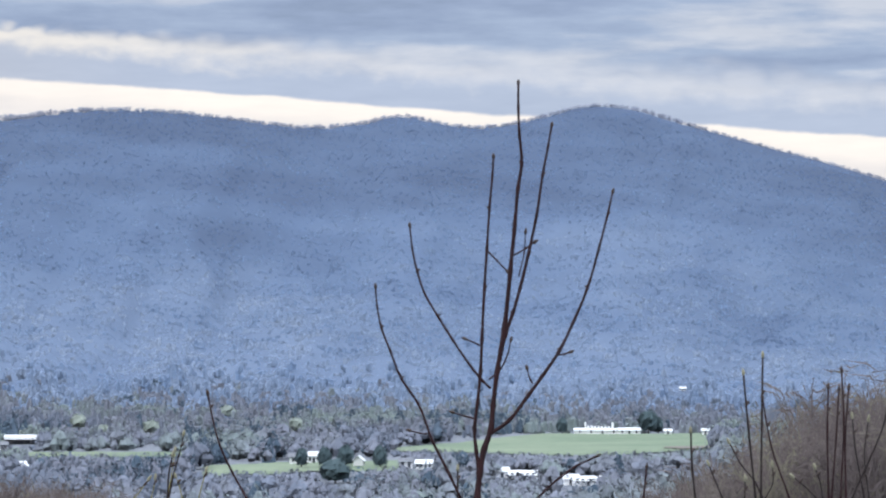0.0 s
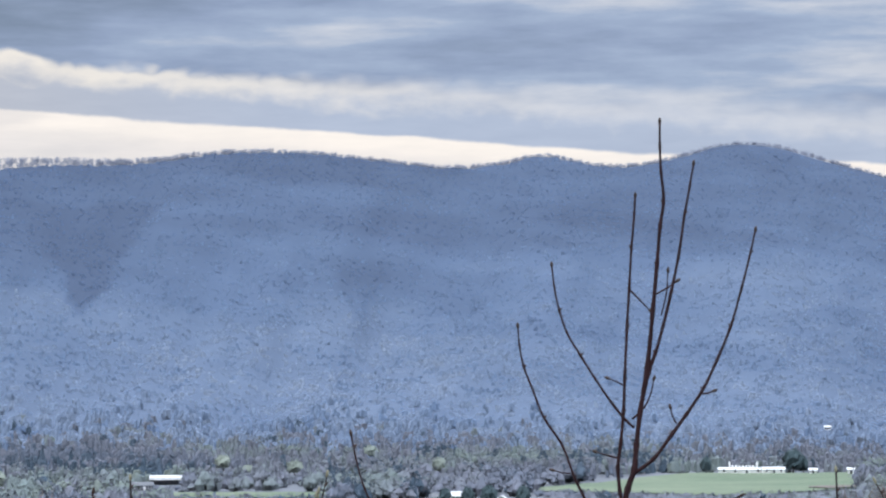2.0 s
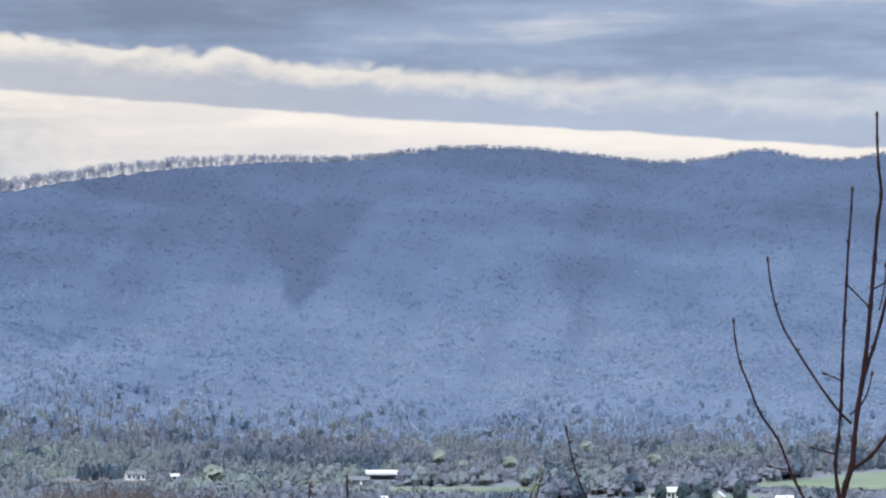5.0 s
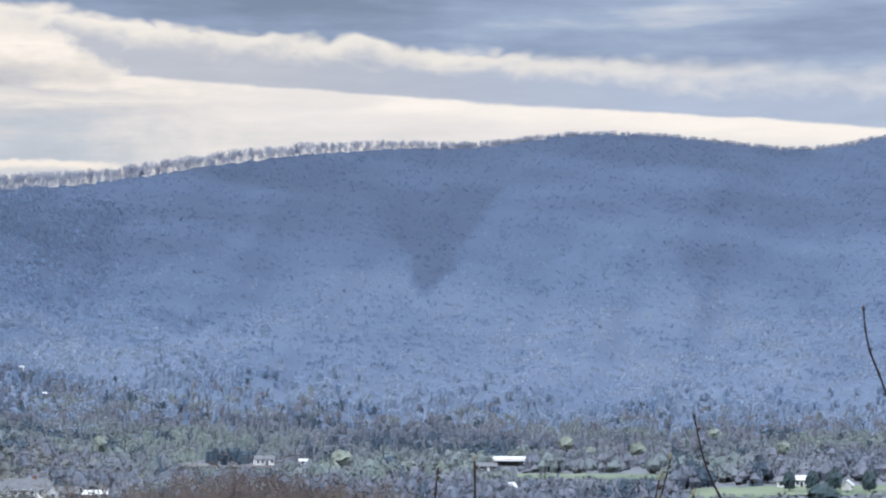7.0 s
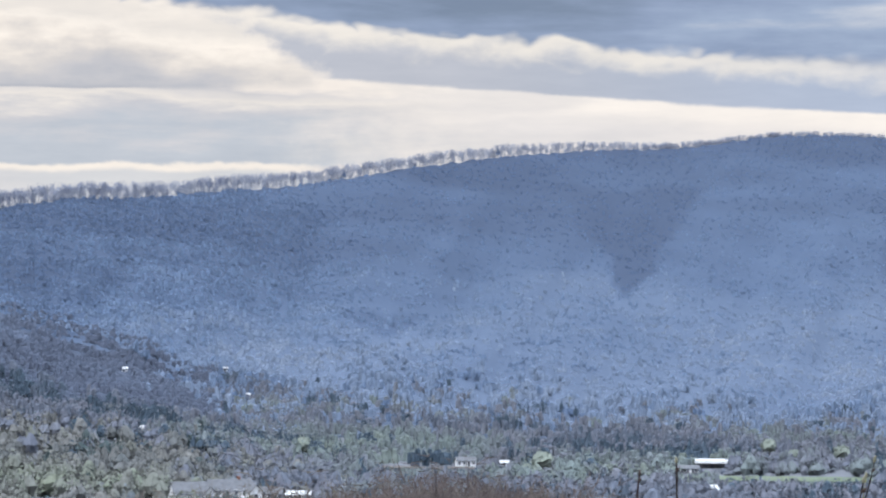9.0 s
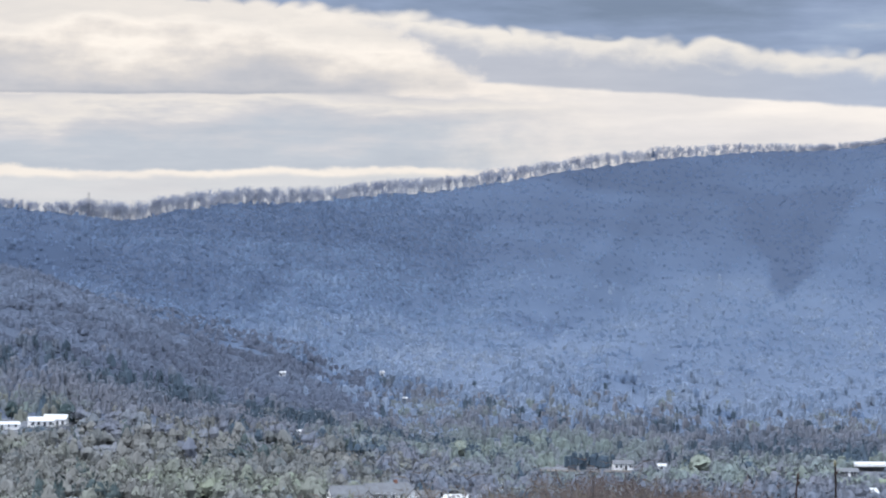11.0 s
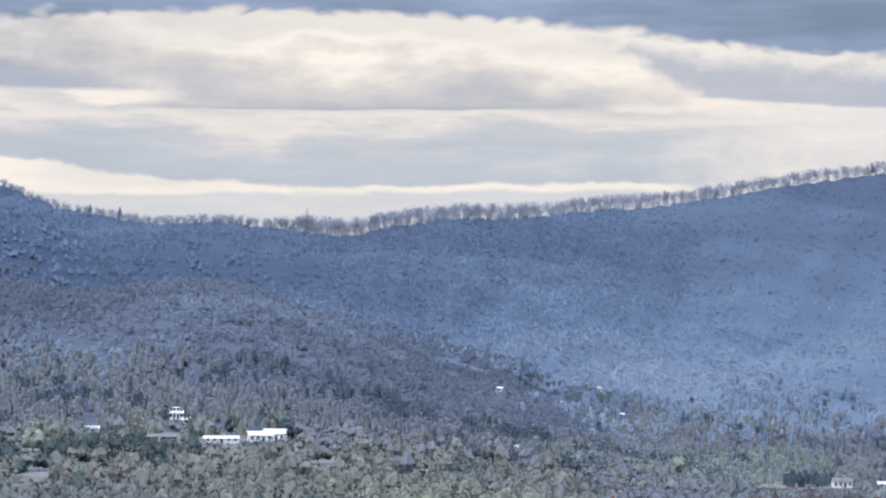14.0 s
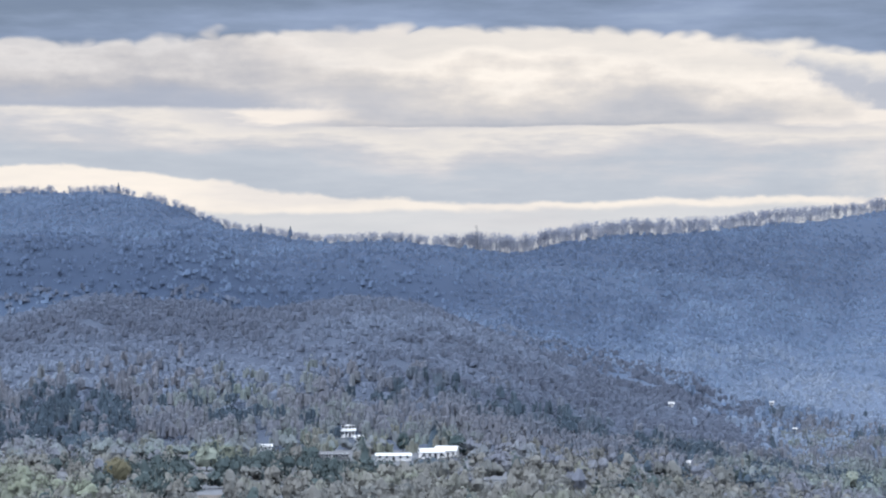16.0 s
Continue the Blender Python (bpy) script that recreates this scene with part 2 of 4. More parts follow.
M_BARK = plain("red_brown_bark", (0.024, 0.009, 0.010), 0.8, 0.5, 30.0, 0.3)
M_SHOOT = plain("grey_brown_bark", (0.02, 0.013, 0.012), 0.6, 0.5, 30.0, 0.3)
M_BUD = plain("bud_scales", (0.045, 0.03, 0.025), 0.6, 0.4, 60.0, 0.2)
M_PALE_BUD = plain("pale_opening_bud", (0.22, 0.21, 0.14), 0.6, 0.3, 60.0, 0.2)
M_TRUNK = plain("weathered_trunk", (0.16, 0.14, 0.13), 0.9, 0.4, 0.8, 0.3)
M_WHITE = plain("white_clapboard", (0.86, 0.86, 0.86), 0.6, 0.12, 0.4)
M_METAL = plain("pale_metal_roof", (0.62, 0.64, 0.66), 0.45, 0.15, 0.3)
M_SHINGLE = plain("grey_shingle_roof", (0.16, 0.17, 0.19), 0.9, 0.3, 0.7)
M_BRICK = plain("red_brick", (0.26, 0.13, 0.10), 0.9, 0.3, 0.7)
M_GLASS = plain("dark_window_glass", (0.07, 0.075, 0.09), 0.1, 0.2, 1.0)


# ---- terrain ----
def lattice(ix, iy, seed):
    h = np.sin(ix * 127.1 + iy * 311.7 + seed * 74.7) * 43758.5453
    return h - np.floor(h)


def vnoise(x, y, seed=0):
    ix, iy = np.floor(x), np.floor(y)
    fx, fy = x - ix, y - iy
    fx, fy = fx * fx * (3 - 2 * fx), fy * fy * (3 - 2 * fy)
    a = lattice(ix, iy, seed) * (1 - fx) + lattice(ix + 1, iy, seed) * fx
    b = lattice(ix, iy + 1, seed) * (1 - fx) + lattice(ix + 1, iy + 1, seed) * fx
    return a * (1 - fy) + b * fy - 0.5


def fbm(x, y, seed=0, n=4):
    return sum(vnoise(x * 2 ** i, y * 2 ** i, seed + i) * 0.5 ** i for i in range(n))


def bend(u, knots):
    """A smooth line through a few knots (cosine blend)."""
    ks = sorted(knots)
    xs, ys = np.array([k[0] for k in ks], float), np.array([k[1] for k in ks], float)
    u = np.clip(u, xs[0], xs[-1])
    i = np.clip(np.searchsorted(xs, u) - 1, 0, len(xs) - 2)
    m = np.gradient(ys, xs)
    h = xs[i + 1] - xs[i]
    t = (u - xs[i]) / h
    return ((2 * t ** 3 - 3 * t ** 2 + 1) * ys[i] + (t ** 3 - 2 * t ** 2 + t) * h * m[i]
            + (-2 * t ** 3 + 3 * t ** 2) * ys[i + 1] + (t ** 3 - t ** 2) * h * m[i + 1])


# height angle of the skyline ground and its distance, by bearing
SKYLINE = [(-30, 2.20), (-16, 2.60), (-9.0, 3.24), (-7.7, 3.63), (-6.3, 4.01), (-5.0, 4.40), (-3.9, 4.72), (-2.9, 4.76), (-2.0, 4.55), (-1.2, 4.37), (-0.4, 4.35),
           (0.9, 4.57), (1.9, 4.39), (2.9, 4.34), (3.9, 4.44), (5.6, 4.63), (7.3, 4.64), (9.1, 4.42), (11.0, 4.36), (13.2, 4.20), (14.8, 3.98),
           (16.1, 3.76), (17.3, 3.60), (18.4, 3.50), (20.4, 3.32), (21.6, 3.28), (22.7, 3.14), (23.7, 2.95), (24.4, 3.00), (25.1, 3.10), (26.2, 3.22),
           (27.8, 3.20), (28.6, 3.32), (29.6, 3.50), (30.7, 3.91), (31.8, 4.18), (33.0, 4.18), (34.4, 4.14), (50, 3.40)]
RANGE = [(-30, 4300), (5, 4250), (10, 3950), (16, 3200), (22, 2450), (25, 2300), (28, 2550), (34, 2900), (50, 3200)]
FOOTHILL = [(16.5, -1.8), (18.5, -0.9), (20.4, -0.30), (21.5, -0.02), (22.7, 0.50), (23.8, 1.02), (25.0, 1.48), (26.1, 1.78), (27.2, 1.88), (28.2, 1.79),
            (29.0, 1.68), (30.8, 1.86), (32.8, 1.88), (34.2, 1.60), (42, 0.8)]
SPUR = [(18.5, -0.4), (20.2, 0.40), (21.5, 0.86), (22.7, 1.40), (23.4, 1.90), (24.3, 2.44), (25.2, 2.71), (26.2, 2.82), (28, 2.85), (36, 2.8)]
SHOULDER = [(26.0, 0.3), (27.2, 1.25), (27.9, 1.80), (28.5, 2.35), (29.2, 2.95), (30.0, 3.25), (31.5, 3.35), (36, 3.2)]


def smooth01(x):
    x = np.clip(x, 0, 1)
    return x * x * (3 - 2 * x)


def height(u, r):
    """Ground height at bearing u (degrees left of north) and distance r."""
    u, r = np.broadcast_arrays(np.asarray(u, float), np.asarray(r, float))
    x, y = -r * np.sin(np.radians(u)), r * np.cos(np.radians(u))
    # overlook slope, then the valley floor; the west of the valley is a low wooded rise
    hill = 43.4 * (1 - smooth01(r / 620.0)) * np.exp(-r / 900.0) + 0.0
    floor = 18.0 * smooth01((u - 15.0) / 10.0) * smooth01((r - 800.0) / 460.0)
    z = np.maximum(hill, 0) + floor + fbm(x / 260, y / 260, 3, 3) * 5.0 * smooth01((r - 300) / 600)
    # mountain front
    v0 = np.degrees(np.arctan2(floor - 45.0, 1300.0))
    vc, rc = bend(u, SKYLINE), bend(u, RANGE)
    s = np.clip((r - 1300.0) / (rc - 1300.0), 0, 1)
    rise = 0.62 * s ** 1.15 + 0.38 * s * s * (3 - 2 * s)
    gully = (fbm(u * 0.5 + s * 2.2 + 5, s * 1.6, 11, 3) * 1.0 + fbm(u * 1.9 + s * 3.0, s * 1.2, 19, 3) * 0.16) * smooth01(s * 2.5) * (1 - s) ** 0.7
    v = v0 + (vc - v0) * rise + gully
    front = 45.0 + r * np.tan(np.radians(v))
    z = np.where(r > 1300, front + (z - floor) * (1 - smooth01((r - 1300) / 300)), z)
    # foothill and spur stand before the main ridge
    for line, at, wide, edge in ((FOOTHILL, 1640.0, 290.0, 16.5), (SPUR, 2120.0, 170.0, 19.0), (SHOULDER, 1965.0, 130.0, 25.5)):
        top = 45.0 + at * np.tan(np.radians(bend(u, line) + fbm(u * 0.5, r / 300, 23, 3) * 0.25))
        w = np.where(r < at, wide * 1.2, wide * 0.8)
        ridge = top * np.exp(-((r - at) / w) ** 2) * smooth01((u - edge) / 2.5)
        k = 9.0
        z = np.where(u > edge, np.maximum(z, ridge) + k * np.exp(-np.abs(z - ridge) / k) * 0.35 * smooth01((u - edge) / 2.5), z)
    back = r > rc
    zc = 45.0 + rc * np.tan(np.radians(vc))
    z = np.where(back, np.maximum(zc - (r - rc) * 0.45, 60.0), z)
    return z


def ground_spot(u, v, near=640.0):
    """Where the sight line u, v from the overlook first meets the ground."""
    r = np.arange(near, 4400.0, 4.0)
    e = np.degrees(np.arctan2(height(u, r) - 45.0, r))
    i = int(np.argmax(e >= v))
    return float(r[i])


def mesh_object(name, verts, faces, mat, tint=None, bulge=None):
    verts = np.asarray(verts, np.float32)
    faces = np.asarray(faces, np.int32)
    me = bpy.data.meshes.new(name)
    k = faces.shape[1]
    me.vertices.add(len(verts))
    me.vertices.foreach_set("co", verts.ravel())
    me.loops.add(faces.size)
    me.loops.foreach_set("vertex_index", faces.ravel())
    me.polygons.add(len(faces))
    me.polygons.foreach_set("loop_start", np.arange(0, faces.size, k, dtype=np.int32))
    if tint is not None:
        me.attributes.new("tint", "FLOAT", "POINT").data.foreach_set("value", np.asarray(tint, np.float32))
    if bulge is not None:
        me.attributes.new("bulge", "FLOAT_VECTOR", "POINT").data.foreach_set("vector", np.asarray(bulge, np.float32).ravel())
    me.update(calc_edges=True)
    me.materials.append(mat)
    return new(name, me)


def rounded(x, y, z):
    """Directions from a crown's heart outwards, leaning a little upwards."""
    d = np.stack([x, y, z], -1)
    d /= np.linalg.norm(d, axis=-1, keepdims=True) + 1e-6
    d = d + np.array([0.0, -0.1, 2.8])
    return (d / (np.linalg.norm(d, axis=-1, keepdims=True) + 1e-6)).reshape(-1, 3)


def grid_faces(nu, nr, close=False):
    i, j = np.meshgrid(np.arange(nu if close else nu - 1), np.arange(nr - 1), indexing="ij")
    a = i * nr + j
    b = ((i + 1) % nu) * nr + j
    return np.stack([a, b, b + 1, a + 1], -1).reshape(-1, 4)[:, ::-1]


def polar(u, r, z):
    return np.stack([-r * np.sin(np.radians(u)), r * np.cos(np.radians(u)), z], -1)


# bearing, height angle, half width, half height, lean and depth of each dark patch
# pine stands and a broad dark slope; the last paints the spur's shaded side
PINES_AND_SHADE = [(10.2, 2.45, 1.55, 1.15, -0.1, 0.60), (4.6, 1.7, 0.7, 0.8, 0.0, 0.2), (15.2, 0.75, 1.1, 0.28, 0.0, 0.28), (16.8, 1.7, 2.4, 0.9, -0.4, 0.1), (-4.6, 0.9, 1.6, 0.5, -0.8, 0.2), (-6.5, 0.2, 0.9, 0.35, 0.0, 0.2), (23.5, 1.4, 1.2, 0.5, -0.7, 0.15)]


def pine_and_shade_tone(u, r):
    """How much darker the woods are at pines and painted shade."""
    x, y = -r * np.sin(np.radians(u)), r * np.cos(np.radians(u))
    el = np.degrees(np.arctan2(height(np.clip(u, -29, 49), r) - 45.0, r))
    tone = np.zeros_like(el)
    for cu, cv, a, b, lean, deep in PINES_AND_SHADE:
        w = (el - cv + b) / (2 * b) + 0.30 * fbm(x / 70, el * 1.6, 17, 3)
        edge = np.minimum(1 - np.abs(u - cu - lean * (el - cv)) / (a * np.clip(w, 0.08, 1)), np.minimum(w, 1 - w) * 3)
        tone = np.maximum(tone, deep * smooth01(edge / 0.45 + 0.25 + 0.4 * fbm(x / 40, el * 3.0, 27, 2)))
    return tone


def slope_tone(u, r):
    """Slope tone: painted haze pales it downhill; pines, thickets and painted shade darken it."""
    uc = np.clip(u, -29, 49)
    x = -r * np.sin(np.radians(u))
    z = height(uc, r)
    el = np.degrees(np.arctan2(z - 45.0, r))
    # haze gradient below the skyline, spur and shoulder as seen from the overlook
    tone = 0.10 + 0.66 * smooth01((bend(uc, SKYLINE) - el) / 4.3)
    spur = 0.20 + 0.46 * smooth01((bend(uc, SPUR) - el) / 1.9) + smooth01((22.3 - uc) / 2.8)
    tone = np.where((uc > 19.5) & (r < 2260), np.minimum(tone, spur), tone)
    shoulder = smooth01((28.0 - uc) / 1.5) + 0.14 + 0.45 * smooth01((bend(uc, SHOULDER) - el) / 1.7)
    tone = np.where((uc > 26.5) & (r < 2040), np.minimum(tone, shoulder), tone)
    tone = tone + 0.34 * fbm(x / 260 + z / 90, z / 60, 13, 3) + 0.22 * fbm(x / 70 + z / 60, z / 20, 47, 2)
    return tone - pine_and_shade_tone(u, r)


def build_ground():
    us = np.concatenate([np.arange(-13, 37, 0.14), np.arange(37, 346.9, 5.0)])
    rs = np.concatenate([[0.05], np.geomspace(1.0, 600, 40), np.arange(620, 2400, 16), np.arange(2400, 4990, 30)])
    U, R = np.meshgrid(us, rs, indexing="ij")
    F = np.where(U > 180, U - 360, U)
    side = smooth01((np.abs(np.clip(F, -90, 120) - 12) - 30) / 30)
    z = height(np.clip(F, -29, 49), R) * (1 - side * smooth01((R - 300) / 500)) + 30 * side * smooth01((R - 300) / 500)
    ob = mesh_object("ground", polar(U, R, z).reshape(-1, 3), grid_faces(len(us), len(rs), True), M_GROUND)
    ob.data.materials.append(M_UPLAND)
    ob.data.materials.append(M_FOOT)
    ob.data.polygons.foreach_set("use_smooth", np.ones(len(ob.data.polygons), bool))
    # ground tint holds the painted haze gradient and the dark patches
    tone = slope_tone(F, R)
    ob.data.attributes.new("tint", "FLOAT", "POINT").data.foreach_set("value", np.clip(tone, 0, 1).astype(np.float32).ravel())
    # far ground takes the haze-tinted floor colours
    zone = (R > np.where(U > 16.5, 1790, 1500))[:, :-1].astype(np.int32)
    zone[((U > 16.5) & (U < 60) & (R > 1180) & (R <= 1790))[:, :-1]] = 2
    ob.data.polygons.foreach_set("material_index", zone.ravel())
    # close the sheet under the overlook
    bm = bmesh.new()
    bm.from_mesh(ob.data)
    bm.verts.ensure_lookup_table()
    bm.faces.new([bm.verts[i * len(rs)] for i in range(len(us))])
    bm.to_mesh(ob.data)
    bm.free()
    tagged(ob, "wooded valley floor and mountain slopes under leaf litter, the slopes coloured with haze", "ground", kind="structure")


build_ground()


def build_patch(name, us, rs_lo, rs_hi, mat, label, lift=0.35):
    """A field draped on the ground between two distances that vary with the bearing."""
    u = np.linspace(us[0], us[1], 40)
    lo = bend(u, rs_lo) + fbm(u * 3, u * 0, 5, 2) * 10
    hi = bend(u, rs_hi) + fbm(u * 3, u * 0 + 7, 6, 2) * 12
    t = np.linspace(0, 1, 16)
    U = np.repeat(u[:, None], 16, 1)
    R = lo[:, None] * (1 - t) + hi[:, None] * t
    z = height(U, R) + lift
    ob = mesh_object(name, polar(U, R, z).reshape(-1, 3), grid_faces(40, 16), mat)
    tagged(ob, label, "field", kind="structure")
    return us, rs_lo, rs_hi


FIELDS = [
    build_patch("meadow", (-5.5, 1.0), [(-5.5, 1100), (-3, 1050), (1.0, 1110)], [(-5.5, 1330), (-2.7, 1330), (-1.0, 1240), (1.0, 1150)], M_MEADOW, "broad green pasture rising gently to a farm"),
    build_patch("ploughed_strip", (-5.5, -4.5), [(-5.5, 1106), (-5.0, 1100), (-4.5, 1118)], [(-5.5, 1160), (-5.0, 1150), (-4.5, 1124)], M_STUBBLE, "bare reddish soil at the pasture's edge", 0.7),
    build_patch("lawn", (0.9, 4.9), [(0.9, 950), (4.9, 925)], [(0.9, 1010), (4.9, 985)], M_MEADOW, "bright green lawn before white houses"),
    build_patch("verge", (5.2, 8.5), [(5.2, 1060), (8.5, 1085)], [(5.2, 1100), (8.5, 1130)], M_MEADOW, "narrow strip of grass beside a line of trees"),
    build_patch("stubble_field", (13.2, 15.4), [(13.2, 1232), (15.4, 1232)], [(13.2, 1250), (15.4, 1250)], M_STUBBLE, "pale tan strip of dry stubble between woods"),
    build_patch("bare_bank", (29.5, 30.3), [(29.5, 962), (30.3, 960)], [(29.5, 982), (30.3, 980)], M_STUBBLE, "bare tan bank among dark woods"),
]
CLEAR = []  # bearing, half width in degrees, distance, height that the trees before it may hide


# ---- trees ----
rng = np.random.default_rng(7)


def clump_crown(seed, around, rings, loose, size, shape="round"):
    """A closed, lumpy crown one unit high and wide, with loose leaf clumps standing off it."""
    g = np.random.default_rng(seed)
    ang = np.arange(around) * 6.283 / around + g.random() * 6.0
    rows = []
    for k in range(rings + 1):
        e = 1.95 * (k / rings) - 0.85
        w = (0.5 * np.cos(e) if shape == "round" else 0.36 * (1.0 - k / (rings + 0.6)) + 0.03) * g.uniform(0.72, 1.16, around)
        z = (0.46 + 0.5 * np.sin(e)) if shape == "round" else 0.06 + 0.86 * k / (rings + 0.4)
        rows.append(np.stack([np.cos(ang) * w, np.sin(ang) * w, z + g.uniform(-0.07, 0.07, around)], 1))
    top = np.array([g.normal() * 0.06, g.normal() * 0.06, g.uniform(0.95, 1.03)])
    tris = []
    for lo, hi in zip(rows, rows[1:]):
        for j in range(around):
            i = (j + 1) % around
            tris += [[lo[j], lo[i], hi[i]], [lo[j], hi[i], hi[j]]]
    for j in range(around):
        tris.append([rows[-1][j], rows[-1][(j + 1) % around], top])
    tris = np.array(tris)
    if loose:
        pick = tris[g.integers(0, len(tris), loose)]
        c = (pick * g.dirichlet((1, 1, 1), loose)[:, :, None]).sum(1)
        c = (c - np.array([0, 0, 0.45])) * g.uniform(0.92, 1.22, (loose, 1)) + np.array([0, 0, 0.45])
        t = g.normal(size=(loose, 3, 3))
        t -= t.mean(1, keepdims=True)
        t *= size / np.linalg.norm(t, axis=2).mean()
        tris = np.concatenate([tris, c[:, None, :] + t])
    return tris


def lobed_crown(seed, lobes, around, twigs, rings=1):
    """A broad crown of several small lumpy clumps, with upright twigs between them."""
    g = np.random.default_rng(seed)
    tris = []
    for k in range(lobes):
        a, w = g.random() * 6.283, 0.36 * math.sqrt((k + 0.3) / lobes)
        c = np.array([math.cos(a) * w, math.sin(a) * w, 0.52 - 0.5 * w + g.uniform(-0.12, 0.16)])
        t = clump_crown(seed * 31 + k, around, rings, 0, 0.0) - np.array([0, 0, 0.5])
        tris.append(t * np.array([1.0, 1.0, g.uniform(0.8, 1.25)]) * g.uniform(0.34, 0.54) + c)
    if twigs:
        d = g.normal(size=(twigs, 3))
        d[:, 2] = np.abs(d[:, 2]) - 0.3
        c = d / np.linalg.norm(d, axis=1)[:, None] * g.uniform(0.30, 0.56, (twigs, 1)) + np.array([0, 0, 0.48])
        t = g.normal(size=(twigs, 3, 3)) * np.array([0.04, 0.04, 0.05])
        tris.append(c[:, None, :] + t)
    tris = np.concatenate(tris)
    tris[:, :, 2] = np.clip(tris[:, :, 2], 0.0, 1.05)
    return tris


def plant(name, u, r, high, wide, tint, shapes, mat, label, category="woods", sink=0.0):
    """One mesh of many trees: each takes one of the crown shapes."""
    base = polar(u, r, height(u, r) - sink)
    turn = rng.random(len(u)) * 6.283
    pick = rng.integers(0, len(shapes), len(u))
    V, T, B = [], [], []
    for k, tri in enumerate(shapes):
        sel = np.nonzero(pick == k)[0]
        if not len(sel):
            continue
        c, s = np.cos(turn[sel]), np.sin(turn[sel])
        p = tri.reshape(1, -1, 3)
        w, h = wide[sel][:, None], high[sel][:, None]
        x = (p[:, :, 0] * c[:, None] - p[:, :, 1] * s[:, None]) * w
        y = (p[:, :, 0] * s[:, None] + p[:, :, 1] * c[:, None]) * w
        z = p[:, :, 2] * h
        B.append(rounded(x, y, z - 0.42 * h))
        V.append(np.stack([x + base[sel, 0][:, None], y + base[sel, 1][:, None], z + base[sel, 2][:, None]], -1).reshape(-1, 3))
        T.append(np.repeat(tint[sel], p.shape[1]))
    V, T, B = np.concatenate(V), np.concatenate(T), np.concatenate(B)
    ob = mesh_object(name, V, np.arange(len(V)).reshape(-1, 3), mat, T, B)
    return tagged(ob, label, category, kind="stuff")


def scatter(u0, u1, r0, r1, spacing, seed):
    g = np.random.default_rng(seed)
    area = 0.5 * (r1 ** 2 - r0 ** 2) * math.radians(u1 - u0)
    n = int(area / spacing ** 2)
    return g.uniform(u0, u1, n), np.sqrt(g.uniform(r0 ** 2, r1 ** 2, n))


def headroom(u, r, high):
    """Tree heights cut so that fields and houses stay open to the overlook; 0 where no tree stands."""
    high = high.copy()
    ground = height(u, r)
    for us, lo, hi in FIELDS:
        l, h = bend(u, lo), bend(u, hi)
        inside = (u > us[0]) & (u < us[1])
        high[inside & (r > l) & (r < h + 4)] = 0
        top = 45.0 + r * (height(u, l) - 45.0 + 1.5) / l - ground
        front = inside & (r <= l)
        high[front] = np.minimum(high, top)[front]
    for cu, cw, cr, lift in CLEAR:
        inside = np.abs(u - cu) < cw
        high[inside & (np.abs(r - cr) < 9)] = 0
        base = float(height(cu, cr)) + lift
        top = 45.0 + r * (base - 45.0) / cr - ground
        sel = inside & (r < cr - 5) & (r > cr - 450)
        high[sel] = np.minimum(high, top)[sel]
    return np.where(high < 1.6, 0, high)


# ---- helpers for built things ----
def link_mesh(name, bm, mat, parent=None, label=""):
    me = bpy.data.meshes.new(name)
    bm.normal_update()
    bm.to_mesh(me)
    bm.free()
    me.materials.append(mat)
    ob = new(name, me)
    ob.parent = parent
    return tagged(ob, label)


def part(name, bm, mat, parent, label=""):
    return link_mesh(name, bm, mat, parent, label)


def slab(bm, x0, x1, y0, y1, z0, z1):
    vs = [bm.verts.new(p) for p in ((x0, y0, z0), (x1, y0, z0), (x1, y1, z0), (x0, y1, z0), (x0, y0, z1), (x1, y0, z1), (x1, y1, z1), (x0, y1, z1))]
    for f in ((0, 3, 2, 1), (4, 5, 6, 7), (0, 1, 5, 4), (1, 2, 6, 5), (2, 3, 7, 6), (3, 0, 4, 7)):
        bm.faces.new([vs[i] for i in f])
    return bm


def box(x0, x1, y0, y1, z0, z1):
    return slab(bmesh.new(), x0, x1, y0, y1, z0, z1)


def base_empty(name, u, r, turn=0.0, sink=0.0):
    p = polar(np.array(u), np.array(r), height(u, r))
    ob = new(name)
    ob.empty_display_size = 0.5
    ob.matrix_basis = pose(float(p[0]), float(p[1]), float(p[2]) - sink, rz=u + turn)
    return ob


def gable_body(w, d, h, rise):
    """Walls of a house with gable ends on its two short sides."""
    bm = bmesh.new()
    x, y = w / 2, d / 2
    ring = [(-y, -1.0), (y, -1.0), (y, h), (0, h + rise), (-y, h)]
    a = [bm.verts.new((-x, p, z)) for p, z in ring]
    b = [bm.verts.new((x, p, z)) for p, z in ring]
    bm.faces.new(a[::-1])
    bm.faces.new(b)
    for i in range(5):
        j = (i + 1) % 5
        bm.faces.new((a[i], a[j], b[j], b[i]))
    return bm


def gable_roof(w, d, h, rise, over=0.5, thick=0.18):
    bm = bmesh.new()
    x, y = w / 2 + over, d / 2 + over
    drop = rise * over / (d / 2)
    for s in (-1, 1):
        lo = [(px, s * y, h - drop + 0.03 + k) for k in (0, thick) for px in (-x, x)]
        hi = [(px, 0, h + rise + 0.03 + k) for k in (0, thick) for px in (-x, x)]
        v = [bm.verts.new(p) for p in lo + hi]
        for f in ((0, 1, 5, 4), (2, 6, 7, 3), (0, 2, 3, 1), (4, 5, 7, 6), (0, 4, 6, 2), (1, 3, 7, 5)):
            bm.faces.new([v[i] for i in f])
    bmesh.ops.recalc_face_normals(bm, faces=bm.faces)
    return bm


